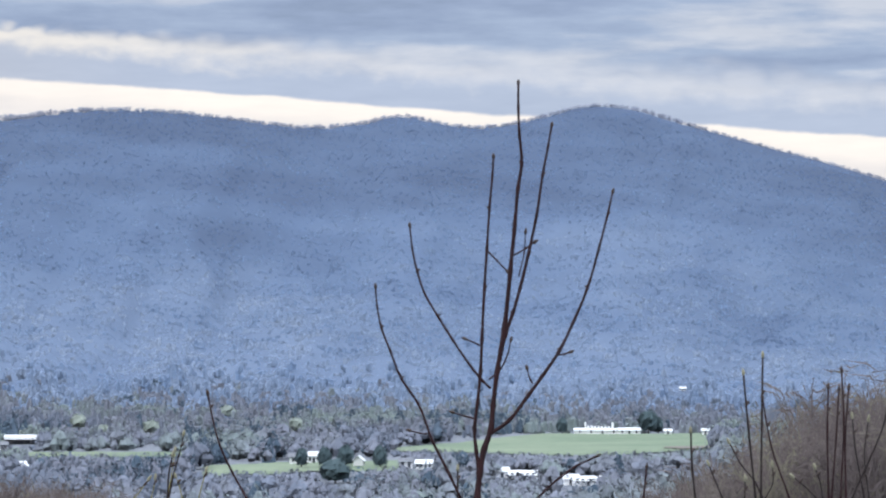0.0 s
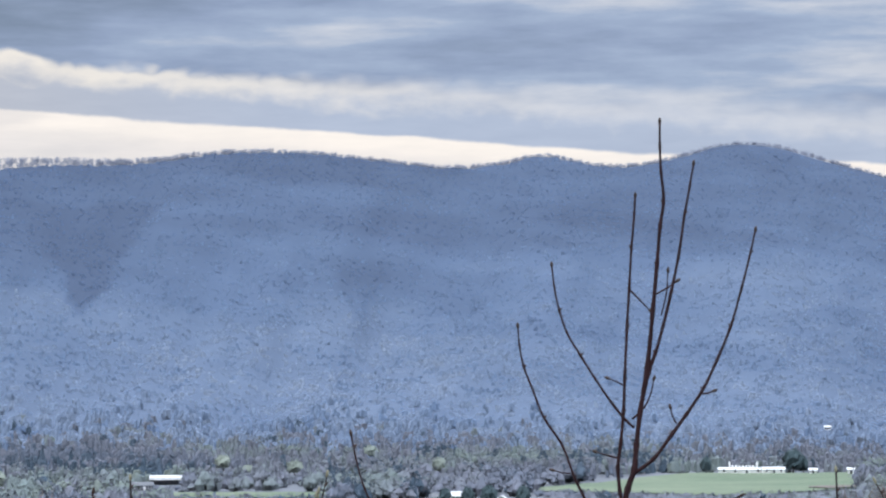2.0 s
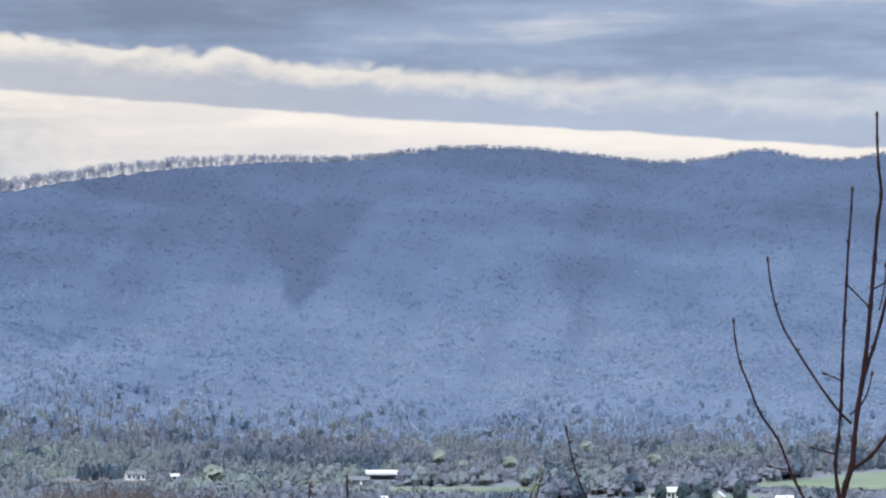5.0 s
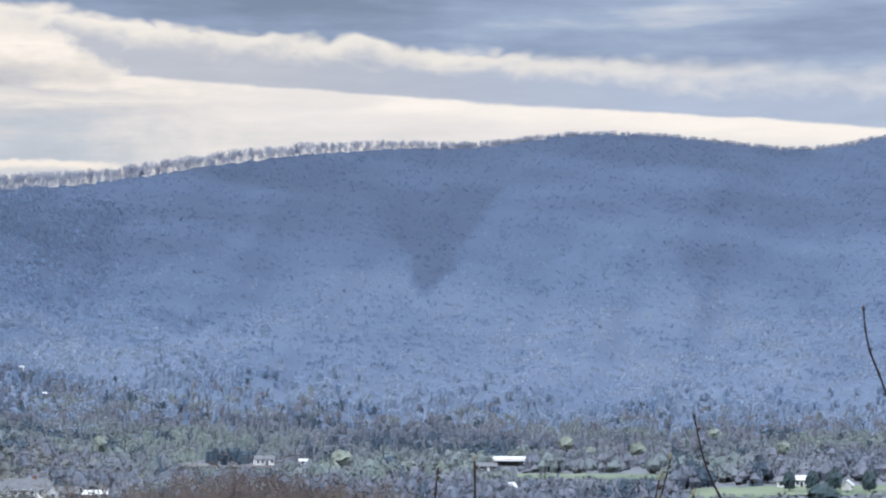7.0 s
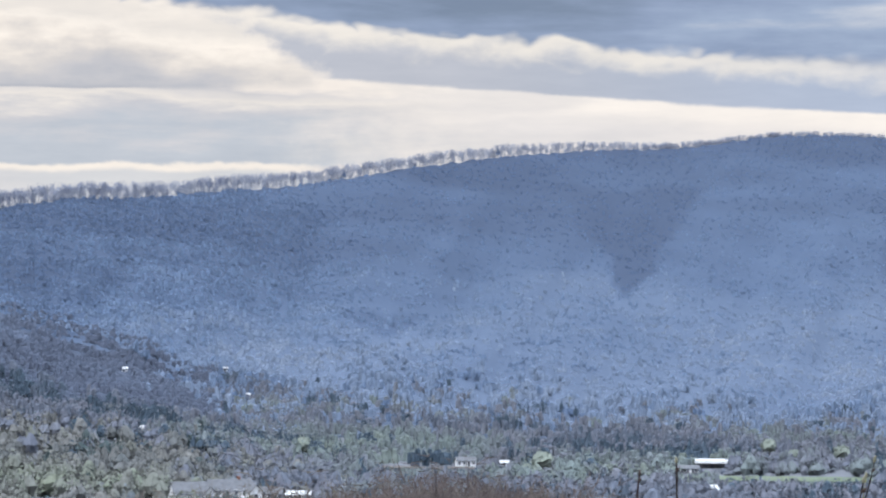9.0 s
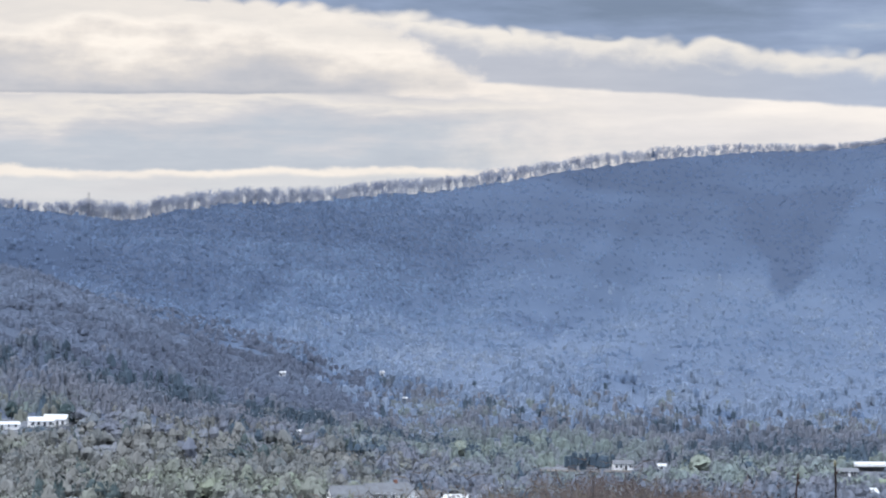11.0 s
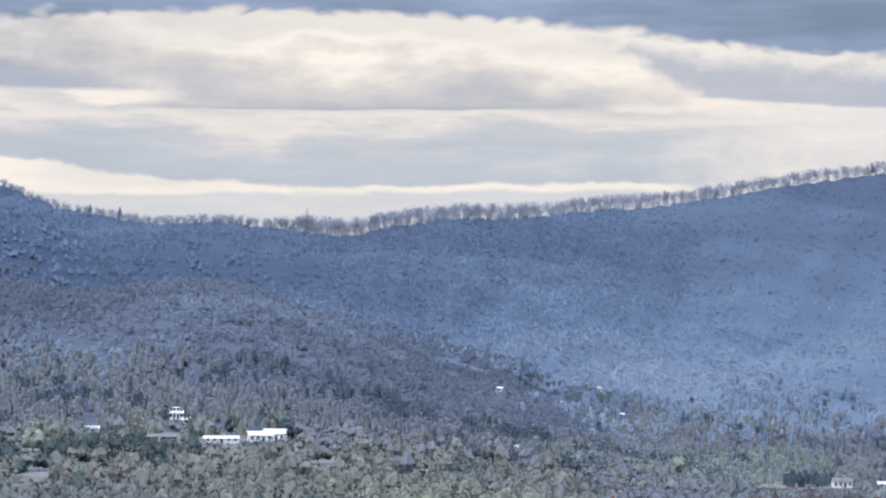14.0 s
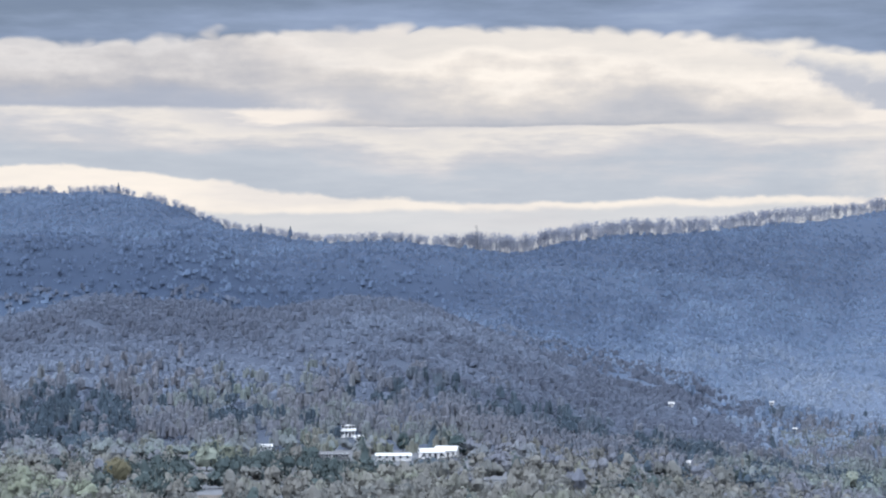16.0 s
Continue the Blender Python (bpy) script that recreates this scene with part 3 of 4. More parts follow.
def house(u, v, w, d, h, rise, turn, wall, roof, label, panes=4, storeys=1, chimney=False, porch=False, hidden=0.8, r=None, name="house"):
    """A gabled house with eaves, windows, door, and where seen a chimney or porch."""
    r = r or ground_spot(u, v)
    ob = base_empty(name, u, r, turn)
    tagged(ob, label, "house" if name == "house" else name.replace("_", " "), "buildings in the valley")
    part("wall", gable_body(w, d, h, rise), wall, ob)
    part("roof", gable_roof(w, d, h, rise), roof, ob, "pale metal roof" if roof == M_METAL else "grey shingle roof")
    for s in range(storeys):
        z = 0.9 + s * 2.7
        for i in range(panes):
            if s == 0 and i == panes // 2:
                part("door", box(-0.5 + (i + 0.5 - panes / 2) * w / panes, 0.5 + (i + 0.5 - panes / 2) * w / panes, -d / 2 - 0.06, -d / 2 + 0.02, 0.0, 2.1), M_GLASS if wall == M_WHITE else M_WHITE, ob)
                continue
            x = (i + 0.5 - panes / 2) * w / panes
            frame_ob = part("window", box(x - 0.62, x + 0.62, -d / 2 - 0.05, -d / 2 + 0.02, z - 0.1, z + 1.4), M_WHITE, ob)
            part("pane", box(x - 0.5, x + 0.5, -d / 2 - 0.07, -d / 2 - 0.03, z, z + 1.3), M_GLASS, frame_ob)
    if chimney:
        part("chimney", box(w * 0.2, w * 0.2 + 0.8, -0.4, 0.4, h + rise * 0.5, h + rise + 1.0), M_BRICK, ob)
    if porch:
        deck = part("deck", box(-w * 0.1, w / 2, -d / 2 - 2.4, -d / 2 - 0.01, 2.3, 2.5), M_WHITE, ob)
        for i in range(4):
            x = -w * 0.1 + 0.15 + i * (w * 0.6 - 0.3) / 3
            part("post", box(x - 0.08, x + 0.08, -d / 2 - 2.35, -d / 2 - 2.2, -0.6, 2.3), M_WHITE, deck)
            part("rail_post", box(x - 0.05, x + 0.05, -d / 2 - 2.35, -d / 2 - 2.25, 2.5, 3.4), M_WHITE, deck)
        part("rail", box(-w * 0.1, w / 2, -d / 2 - 2.36, -d / 2 - 2.26, 3.4, 3.5), M_WHITE, deck)
    CLEAR.append((u, math.degrees((max(w, d) * 0.5 + 2) / r), r, hidden))
    return ob


def open_shed(u, v, w, d, h, label):
    """A long pale roof on posts, open to the front."""
    r = ground_spot(u, v)
    ob = base_empty("open_shed", u, r)
    tagged(ob, label, "shed", "buildings in the valley")
    part("roof", gable_roof(w, d, h, 0.9, 0.4), M_METAL, ob)
    part("back_wall", box(-w / 2, w / 2, d / 2 - 0.15, d / 2, -0.6, h), M_SHINGLE, ob)
    part("fascia", box(-w / 2 - 0.4, w / 2 + 0.4, -d / 2 - 0.55, -d / 2 - 0.45, h - 0.9, h - 0.1), M_WHITE, ob)
    for i in range(6):
        x = -w / 2 + 0.2 + i * (w - 0.4) / 5
        part("post", box(x - 0.1, x + 0.1, -d / 2, -d / 2 + 0.2, -0.6, h), M_TRUNK, ob)
    CLEAR.append((u, math.degrees((w * 0.5 + 2) / r), r, 0.8))
    return ob


def tube(points, r0, r1, sides=8, knots=True, seed=0):
    """A tapering, slightly knobbly stem through the points."""
    g = np.random.default_rng(seed)
    P = np.array(points, float)
    n = len(P)
    t = np.linspace(0, n - 1, (n - 1) * 4 + 1)
    i = np.clip(t.astype(int), 0, n - 2)
    f = (t - i)[:, None]
    L = np.concatenate([[0], np.cumsum(np.linalg.norm(np.diff(P, axis=0), axis=1))])
    T = np.gradient(P, L, axis=0)
    H = np.diff(L)[i][:, None]
    C = ((2 * f ** 3 - 3 * f ** 2 + 1) * P[i] + (f ** 3 - 2 * f ** 2 + f) * T[i] * H + (-2 * f ** 3 + 3 * f ** 2) * P[i + 1] + (f ** 3 - f ** 2) * T[i + 1] * H)
    bm = bmesh.new()
    rings = []
    for k, c in enumerate(C):
        q = k / (len(C) - 1)
        rad = r0 + (r1 - r0) * q
        if knots:
            rad *= 1.0 + (0.28 if k % 4 == 0 and k else 0.0) + g.uniform(-0.05, 0.08)
        d = Vector(C[min(k + 1, len(C) - 1)] - C[max(k - 1, 0)]).normalized()
        a = d.cross(Vector((0.31, 1.0, 0.17))).normalized()
        b = d.cross(a)
        rings.append([bm.verts.new(Vector(c) + (a * math.cos(j * 6.2832 / sides) + b * math.sin(j * 6.2832 / sides)) * rad) for j in range(sides)])
    for lo, hi in zip(rings, rings[1:]):
        for j in range(sides):
            bm.faces.new((lo[j], lo[(j + 1) % sides], hi[(j + 1) % sides], hi[j])).smooth = True
    bm.faces.new(rings[0])
    bm.faces.new(rings[-1][::-1])
    bmesh.ops.recalc_face_normals(bm, faces=bm.faces)
    return bm


def bud_mesh(at, way, long, wide):
    """A pointed bud along the direction way."""
    bm = bmesh.new()
    bmesh.ops.create_uvsphere(bm, u_segments=8, v_segments=6, radius=1.0)
    q = Vector(way).to_track_quat("Z", "Y")
    for v in bm.verts:
        taper = 1.0 - 0.35 * max(0.0, v.co.z)
        v.co = Vector(at) + q @ Vector((v.co.x * wide * taper, v.co.y * wide * taper, v.co.z * long))
    for f in bm.faces:
        f.smooth = True
    return bm


# ---- single trees ----
def tree(u, v, high, wide, kind, mat, tint, label, clear=False, r=None, name="tree"):
    """Trunk, limbs and a crown of many small clumps."""
    r = r or ground_spot(u, v)
    seed = int(abs(u) * 97 + high * 13)
    g = np.random.default_rng(seed)
    ob = base_empty(name, u, r)
    tagged(ob, label, "tree", "single trees in the valley")
    part("trunk", tube([(0, 0, -0.4), (0.1, 0, high * 0.3), (0.0, 0.1, high * 0.8)], high * 0.035, high * 0.012, 7, False), M_TRUNK, ob)
    for i in range(4):
        a = i * 1.6 + g.random()
        z = high * (0.25 + 0.1 * i)
        tip = (math.cos(a) * wide * 0.33, math.sin(a) * wide * 0.33, z + high * 0.25)
        part("limb", tube([(0, 0, z), tuple(0.5 * q for q in (tip[0], tip[1], z * 2 + high * 0.15)), tip], high * 0.015, high * 0.005, 5, False), M_TRUNK, ob)
    tri = clump_crown(seed, 14, 5, 520, 0.05, "cone" if kind == "cone" else "round") * np.array([wide, wide, high * 0.92]) + np.array([0, 0, high * 0.1])
    V = tri.reshape(-1, 3)
    crown = mesh_object("crown", V, np.arange(len(V)).reshape(-1, 3), mat, np.full(len(V), tint), rounded(V[:, 0], V[:, 1], V[:, 2] - high * 0.52))
    crown.parent = ob
    if clear:
        CLEAR.append((u, math.degrees(wide * 0.5 / r), r, 1.5))
    return ob


W, G = M_METAL, M_SHINGLE
# hilltop farm above the pasture
FARM_R = 1318.0
barn = house(-3.15, 0, 21.0, 7.0, 1.9, 0.9, 0, M_WHITE, W, "long low white dairy barn with a row of roof vents", 4, r=FARM_R, name="barn", hidden=0.8)
for i in range(7):
    x = -4.0 + i * 1.6
    part("roof_vent", box(x - 0.4, x + 0.4, -0.4, 0.4, 2.6, 3.9), M_WHITE, barn)
for x in (-5.4, 7.4):
    part("stack", box(x - 0.35, x + 0.35, -0.35, 0.35, 2.4, 5.6), M_WHITE, barn)
house(-3.80, 0, 10.0, 6.0, 2.0, 1.0, 6, M_WHITE, W, "white farm building with a dark doorway beside the barn", 3, r=FARM_R - 6, hidden=0.8)
tree(-4.2, 0, 11.0, 10.0, "round", M_CEDAR, 0.05, "large dark evergreen tree beside the white farm", True, FARM_R + 2)
tree(-4.40, 0, 7.5, 5.0, "round", M_CEDAR, 0.07, "small dark evergreen beside a larger one", True, FARM_R + 4)
tree(-2.44, 0, 7.5, 5.2, "round", M_CEDAR, 0.08, "small dark rounded evergreen at the pasture's top", True, FARM_R + 4)
house(-4.60, 0, 3.2, 3.0, 1.7, 0.8, 0, M_WHITE, W, "tiny white field shed at the pasture's edge", 1, r=FARM_R - 20, name="field_shed", hidden=1.2)
house(-5.36, 0, 3.0, 3.0, 2.2, 0.8, 0, M_WHITE, W, "tiny white pump house at the end of a lane", 1, r=FARM_R - 30, name="field_shed", hidden=1.2)
# houses on the lawn
house(2.69, -2.52, 5.6, 5.0, 2.7, 1.2, 8, M_WHITE, W, "white two-storey cottage with a pale roof among cedars", 4, 1, hidden=1.2)
house(1.71, -2.59, 4.0, 3.4, 2.1, 1.5, 80, M_WHITE, W, "small white gabled cottage on a green lawn", 2, 1, hidden=1.2)
house(0.36, -2.66, 5.6, 5.0, 2.1, 1.1, -12, M_WHITE, W, "white single-storey house with a pale roof at the wood's edge", 4, 1, hidden=2.3)
house(0.75, -2.62, 4.5, 4.0, 2.2, 1.0, 0, M_WHITE, G, "low white outbuilding behind trees", 2, 1, hidden=2.3)
house(2.98, -2.55, 5.0, 4.5, 2.6, 1.2, 0, M_WHITE, G, "white cottage half hidden by a cedar", 2, 1, hidden=2.0)
for u, s in ((2.88, 1.0), (2.42, 1.05), (1.98, 1.15), (1.28, 1.1)):
    tree(u, -2.62, 6.6 * s, 4.6 * s, "round", M_CEDAR, 0.03, "dark rounded cedar standing on the lawn", True)
tree(2.2, -2.95, 7.5, 9.5, "round", M_CEDAR, 0.10, "broad dark evergreen before the lawn", True)
house(-1.65, -2.86, 8.6, 5.0, 1.6, 1.2, -6, M_WHITE, W, "long low white house with a bright roof among bare trees", 5, hidden=2.3)
house(-1.22, -2.83, 4.0, 4.0, 2.2, 1.2, 0, M_WHITE, W, "small white shed beside a long house", 1, hidden=0.8)
house(-2.95, -2.97, 8.8, 5.0, 1.6, 1.2, 10, M_WHITE, W, "long white house with a pale metal roof in the woods", 5, hidden=2.3)
house(-2.62, -2.95, 4.4, 4.0, 2.0, 1.2, 0, M_WHITE, W, "small white-roofed shed near a long house", 1, hidden=0.8)
house(-4.90, -1.05, 4.5, 4.0, 2.4, 1.0, 0, M_WHITE, W, "far white-roofed house on the wooded lower slope", 3, hidden=2.0)
# open shed by the line of trees
open_shed(8.55, -2.13, 14.6, 7.0, 3.2, "long open farm shed with a bright white roof edge")
house(9.05, -2.24, 9.0, 6.0, 2.2, 1.2, 0, M_SHINGLE, G, "low grey outbuilding beside the open shed", 4, hidden=1.2)
house(8.62, -2.72, 5.0, 5.0, 2.6, 1.4, 20, M_WHITE, W, "white house mostly hidden by brown trees", 3, hidden=2.0)
# western houses
def add_wing(ob, x, y, w, d, h, rise):
    """A gabled wing that comes forward from a house."""
    for name, bm, mat in (("wing_wall", gable_body(w, d, h, rise), M_WHITE), ("wing_roof", gable_roof(w, d, h, rise), G)):
        part(name, bm, mat, ob).matrix_basis = pose(x, y, 0, rz=90)
    pane = part("wing_window", box(x - 0.7, x + 0.7, y - w / 2 - 0.06, y - w / 2 + 0.02, h - 1.9, h - 0.5), M_WHITE, ob)
    part("pane", box(x - 0.55, x + 0.55, y - w / 2 - 0.09, y - w / 2 - 0.04, h - 1.8, h - 0.6), M_GLASS, pane)


add_wing(house(18.40, -2.95, 13.5, 9.0, 4.6, 3.0, 28, M_WHITE, G, "large white two-storey house with grey roof and raised deck", 5, 2, True, True, hidden=5.0), 5.2, -3.6, 6.5, 4.4, 4.2, 2.0)
add_wing(house(19.16, -2.95, 11.5, 8.5, 3.8, 3.0, 14, M_WHITE, G, "white gabled house with a broad grey roof beside a larger house", 4, 1, hidden=5.0), 4.0, -3.2, 6.0, 4.2, 3.4, 2.2)
house(17.6, -2.85, 9.0, 7.0, 2.6, 1.8, -10, M_SHINGLE, G, "grey house with a grey roof behind leafing trees", 3, hidden=1.2)
house(17.0, -2.85, 9.0, 6.0, 2.2, 1.0, 5, M_SHINGLE, W, "long low grey house with a pale roof end", 4, hidden=0.8)
house(16.1, -2.6, 3.4, 3.4, 2.6, 1.5, 80, M_WHITE, W, "small white gabled shed among brown trees", 1, hidden=0.8)
house(13.58, -2.12, 8.5, 6.0, 2.7, 1.4, 10, M_WHITE, G, "white house with a grey roof beside dark woods", 4, 1, hidden=0.8)
house(12.78, -2.12, 3.6, 3.4, 1.8, 0.8, 0, M_WHITE, W, "tiny white shed at the edge of the woods", 1, hidden=2.0)
# estate under the foothill
house(25.42, -1.27, 9.5, 6.0, 2.6, 1.5, 10, M_WHITE, W, "white barn with a pale roof under the foothill", 4, hidden=1.2, name="barn")
house(25.10, -1.25, 9.0, 6.0, 2.9, 1.7, -14, M_WHITE, W, "taller white barn with a pale roof beside dark trees", 4, 1, hidden=1.2, name="barn")
house(26.2, -1.30, 14.0, 5.0, 1.9, 0.9, 4, M_WHITE, W, "long low white stable range", 5, hidden=1.2, name="stable")
house(27.45, -1.28, 14.0, 5.0, 2.0, 1.0, 0, M_SHINGLE, G, "long grey glasshouse range with pale posts", 7, hidden=1.2)
manor = house(27.12, -0.82, 6.0, 5.0, 2.6, 0.9, 0, M_WHITE, W, "white manor house with a cupola among trees", 4, 2, hidden=1.2)
part("cupola", gable_body(2.0, 1.8, 1.3, 0.6), M_WHITE, manor).matrix_basis = pose(0, 0, 3.2)
part("cupola_roof", gable_roof(2.0, 1.8, 1.3, 0.6, 0.25), W, manor).matrix_basis = pose(0, 0, 3.2)
house(26.9, -0.90, 3.0, 3.0, 1.4, 0.7, 0, M_WHITE, W, "small white wing house below the manor", 2, hidden=2.0)
house(28.8, -1.08, 5.0, 4.0, 1.6, 0.8, 0, M_WHITE, W, "pale roofed house half hidden by trees", 3, hidden=2.0)
tree(24.86, -1.23, 9.0, 7.5, "round", M_CEDAR, 0.03, "dark evergreen beside the white barns", True)
tree(26.0, -1.13, 8.0, 5.0, "round", M_CEDAR, 0.06, "dark evergreen among the estate buildings", True)
house(20.55, -0.22, 4.6, 4.0, 1.8, 0.8, 0, M_WHITE, W, "white-roofed house alone on the wooded spur", 3, hidden=2.4)
house(20.15, -1.45, 2.8, 3.0, 1.8, 0.8, 0, M_WHITE, W, "small pale house in the valley woods", 2, hidden=2.0)
house(18.50, -0.20, 3.2, 4.0, 1.6, 0.8, 0, M_WHITE, W, "far pale house among grey trees", 3, hidden=2.0)
house(18.02, -0.74, 2.2, 3.0, 1.8, 0.8, 0, M_WHITE, W, "far small white house on the lower slope", 2, hidden=2.0)
# pale blossom and leafing trees
for u, v, h, w in ((7.4, -1.85, 8, 9), (5.95, -1.95, 7, 8), (6.9, -1.95, 5, 6), (3.0, -1.9, 7, 8), (12.0, -2.2, 8, 10), (30.0, -1.5, 9, 9), (4.4, -1.6, 7, 9), (16.9, -1.9, 8, 10)):
    tree(u, v, h, w, "round", M_VALLEY, 0.97, "tree in pale yellow-green new leaf among bare woods", True)

tree(31.8, -1.75, 9.0, 9.5, "round", M_NEAR, 1.0, "broad tree with tan catkins above dark woods", True)

for u, h in ((12.95, 20.0), (16.1, 17.0), (28.3, 15.0), (28.9, 13.0), (31.8, 14.0)):
    tree(u, 0, h * 0.66, h * 0.40, "cone", M_SLOPE, 0.1, "lone dark conifer above the bare trees of the crest", r=float(bend(np.array(u), RANGE)) - 2.0)


# ---- mast in the gap ----
def build_mast():
    ob = base_empty("lattice_mast", 24.48, 2290.0)
    tagged(ob, "thin grey lattice mast standing in the mountain gap", "mast")
    for x, y in ((-0.7, -0.7), (0.7, -0.7), (0.7, 0.7), (-0.7, 0.7)):
        part("leg", box(x - 0.14, x + 0.14, y - 0.14, y + 0.14, -1.0, 21.0), M_SHINGLE, ob)
    for k in range(10):
        part("brace", box(-0.84, 0.84, -0.84, 0.84, k * 2.0 + 1.0, k * 2.0 + 1.2), M_SHINGLE, ob)


build_mast()

# ---- plants at the overlook ----
REACH = 6.0
STEP = 0.00085


def spots(angles, deep=0.0):
    return [sight(u, v, REACH + deep) for u, v in angles]


def stem(thing, name, angles, r0, r1, mat=None, deep=0.0):
    pts = spots(angles, deep)
    low = name == "trunk"
    if low:
        foot = polar(np.array(angles[0][0]), np.array(REACH), height(angles[0][0], REACH))
        pts = [Vector(foot) + Vector((0, 0, -0.05)), Vector(foot).lerp(pts[0], 0.5) + Vector((0.01, 0, 0))] + pts
        r0 = r0 * 1.2
    ob = part(name, tube(pts, r0 * STEP, r1 * STEP, 8, True, len(angles)), mat or M_BARK, thing)
    way = (pts[-1] - pts[-2]).normalized()
    part("bud", bud_mesh(pts[-1] + way * 0.004, way, 0.0075, 0.0036), M_BUD, ob)
    if len(angles) > 5:
        g = np.random.default_rng(len(angles) * 7)
        for k in range(2, len(angles) - 1, 2):
            side = Vector((g.choice((-1, 1)) * 0.7, g.uniform(-0.4, 0.4), 0.7)).normalized()
            part("side_bud", bud_mesh(pts[k] + side * r1 * STEP * 1.2, side, 0.006, 0.003), M_BUD, ob)
    return ob


def shoot(angles, r0, r1, pale, mat=None):
    thing = new("bare_shoot")
    (u, v), (u1, v1) = angles[0], angles[1]
    u = u + max(-2.5, min(2.5, (u - u1) / (v - v1) * (-14.0 - v) * 0.5))
    foot = polar(np.array(u), np.array(REACH), height(u, REACH))
    thing.empty_display_size = 0.05
    tagged(thing, "thin bare woody shoot with a pale opening bud" if pale else "thin dark leafless shoot with a closed bud", "shoot", "bare shoots at the overlook")
    pts = [Vector(foot) + Vector((0, 0, -0.03)), Vector(foot).lerp(spots(angles)[0], 0.55)] + spots(angles)
    st = part("stem", tube(pts, r0 * 1.05 * STEP, r1 * 0.85 * STEP, 7, True, len(angles)), mat or (M_SHOOT if pale else M_BARK), thing)
    way = (pts[-1] - pts[-2]).normalized()
    part("bud", bud_mesh(pts[-1] + way * 0.005, way, 0.0085, 0.0036), M_PALE_BUD if pale else M_BUD, st)
    side = Vector((0.6, 0.1, 0.8)).normalized()
    part("side_bud", bud_mesh(pts[-2].lerp(pts[-1], 0.45) + side * 0.004, side, 0.007, 0.003), M_BUD, st)
    return thing


sapling = new("sapling")
tagged(sapling, "slender leafless sapling with red-brown bark and closed buds", "sapling")
stem(sapling, "trunk", [(-0.71, -3.23), (-0.76, -2.72), (-0.85, -2.23), (-0.98, -1.85), (-1.03, -1.36), (-1.11, -0.67), (-1.26, 0.25), (-1.38, 1.41), (-1.47, 2.34), (-1.54, 3.15), (-1.61, 3.61), (-1.56, 4.24), (-1.54, 4.76), (-1.54, 5.23)], 7.5, 2.6)
stem(sapling, "limb", [(-0.74, -2.68), (-0.69, -2.29), (-0.65, -1.83), (-0.71, -1.31), (-0.77, -0.67), (-0.80, 0.02), (-0.85, 1.06), (-0.90, 1.87), (-0.95, 2.68), (-1.01, 3.38), (-1.03, 3.72)], 5.0, 2.5)
stem(sapling, "limb", [(-1.16, -0.44), (-1.29, 0.14), (-1.43, 0.54), (-1.58, 1.06), (-1.75, 1.76), (-1.92, 2.57), (-2.04, 3.38), (-2.15, 3.96), (-2.22, 4.37)], 4.8, 2.4)
stem(sapling, "limb", [(-0.98, -1.92), (-1.35, -1.65), (-1.75, -1.13), (-2.04, -0.73), (-2.39, -0.21), (-2.67, 0.37), (-2.96, 1.07), (-3.19, 1.87), (-3.37, 2.57), (-3.47, 3.01)], 5.0, 2.2)
stem(sapling, "limb", [(-0.98, -0.99), (-0.83, -0.85), (-0.59, -0.56), (-0.19, 0.02), (0.10, 0.48), (0.37, 0.94), (0.53, 1.41), (0.63, 1.87), (0.68, 2.31)], 3.6, 2.1)
stem(sapling, "limb", [(-0.37, -3.23), (-0.14, -2.75), (0.21, -2.06), (0.50, -1.31), (0.85, -0.79), (1.08, -0.21), (1.26, 0.25), (1.35, 0.71), (1.38, 1.06)], 3.8, 2.0)
stem(sapling, "twig", [(-0.90, 1.84), (-1.11, 1.62), (-1.31, 1.41)], 2.4, 1.8)
stem(sapling, "twig", [(-0.77, -0.12), (-0.63, -0.05), (-0.48, 0.01)], 2.2, 1.8)
stem(sapling, "twig", [(-0.65, -1.61), (-0.42, -1.55), (-0.23, -1.49)], 2.4, 1.8)
stem(sapling, "twig", [(-0.95, -0.81), (-1.17, -0.61), (-1.32, -0.32), (-1.39, -0.02)], 2.4, 1.6)
stem(sapling, "twig", [(-1.44, 1.73), (-1.69, 1.87), (-1.86, 1.99)], 2.2, 1.8)
stem(sapling, "twig", [(0.31, -1.92), (0.48, -1.91), (0.65, -1.86)], 2.2, 1.6)
stem(sapling, "twig", [(-2.33, -0.30), (-2.48, -0.29), (-2.59, -0.25)], 2.4, 1.8)
stem(sapling, "twig", [(-1.84, -0.90), (-1.77, -0.76), (-1.73, -0.60)], 2.2, 1.6)
stem(sapling, "twig", [(-1.55, 1.30), (-1.66, 1.76), (-1.69, 2.19)], 1.8, 1.4)
stem(sapling, "limb", [(-1.93, -3.23), (-2.33, -2.86), (-2.73, -2.57), (-3.14, -2.37)], 2.8, 2.2)
shoot([(4.00, -3.23), (4.30, -2.69), (4.54, -2.17), (4.70, -1.60), (4.79, -1.14)], 3.2, 2.2, False)
shoot([(5.60, -3.23), (5.58, -2.75), (5.51, -2.38)], 3.0, 2.0, True)
shoot([(-5.15, -3.21), (-5.09, -2.61), (-5.06, -1.87)], 3.0, 2.6, True)
shoot([(-4.10, -3.22), (-4.16, -2.62)], 2.6, 2.4, False)
shoot([(-5.70, -3.20), (-5.55, -2.84), (-5.43, -2.54)], 2.4, 2.0, True)
shoot([(-6.37, -3.20), (-6.23, -1.81), (-6.13, -0.70)], 3.4, 2.6, True)
shoot([(-6.48, -3.20), (-6.50, -1.69), (-6.52, -0.34)], 3.4, 2.6, True)
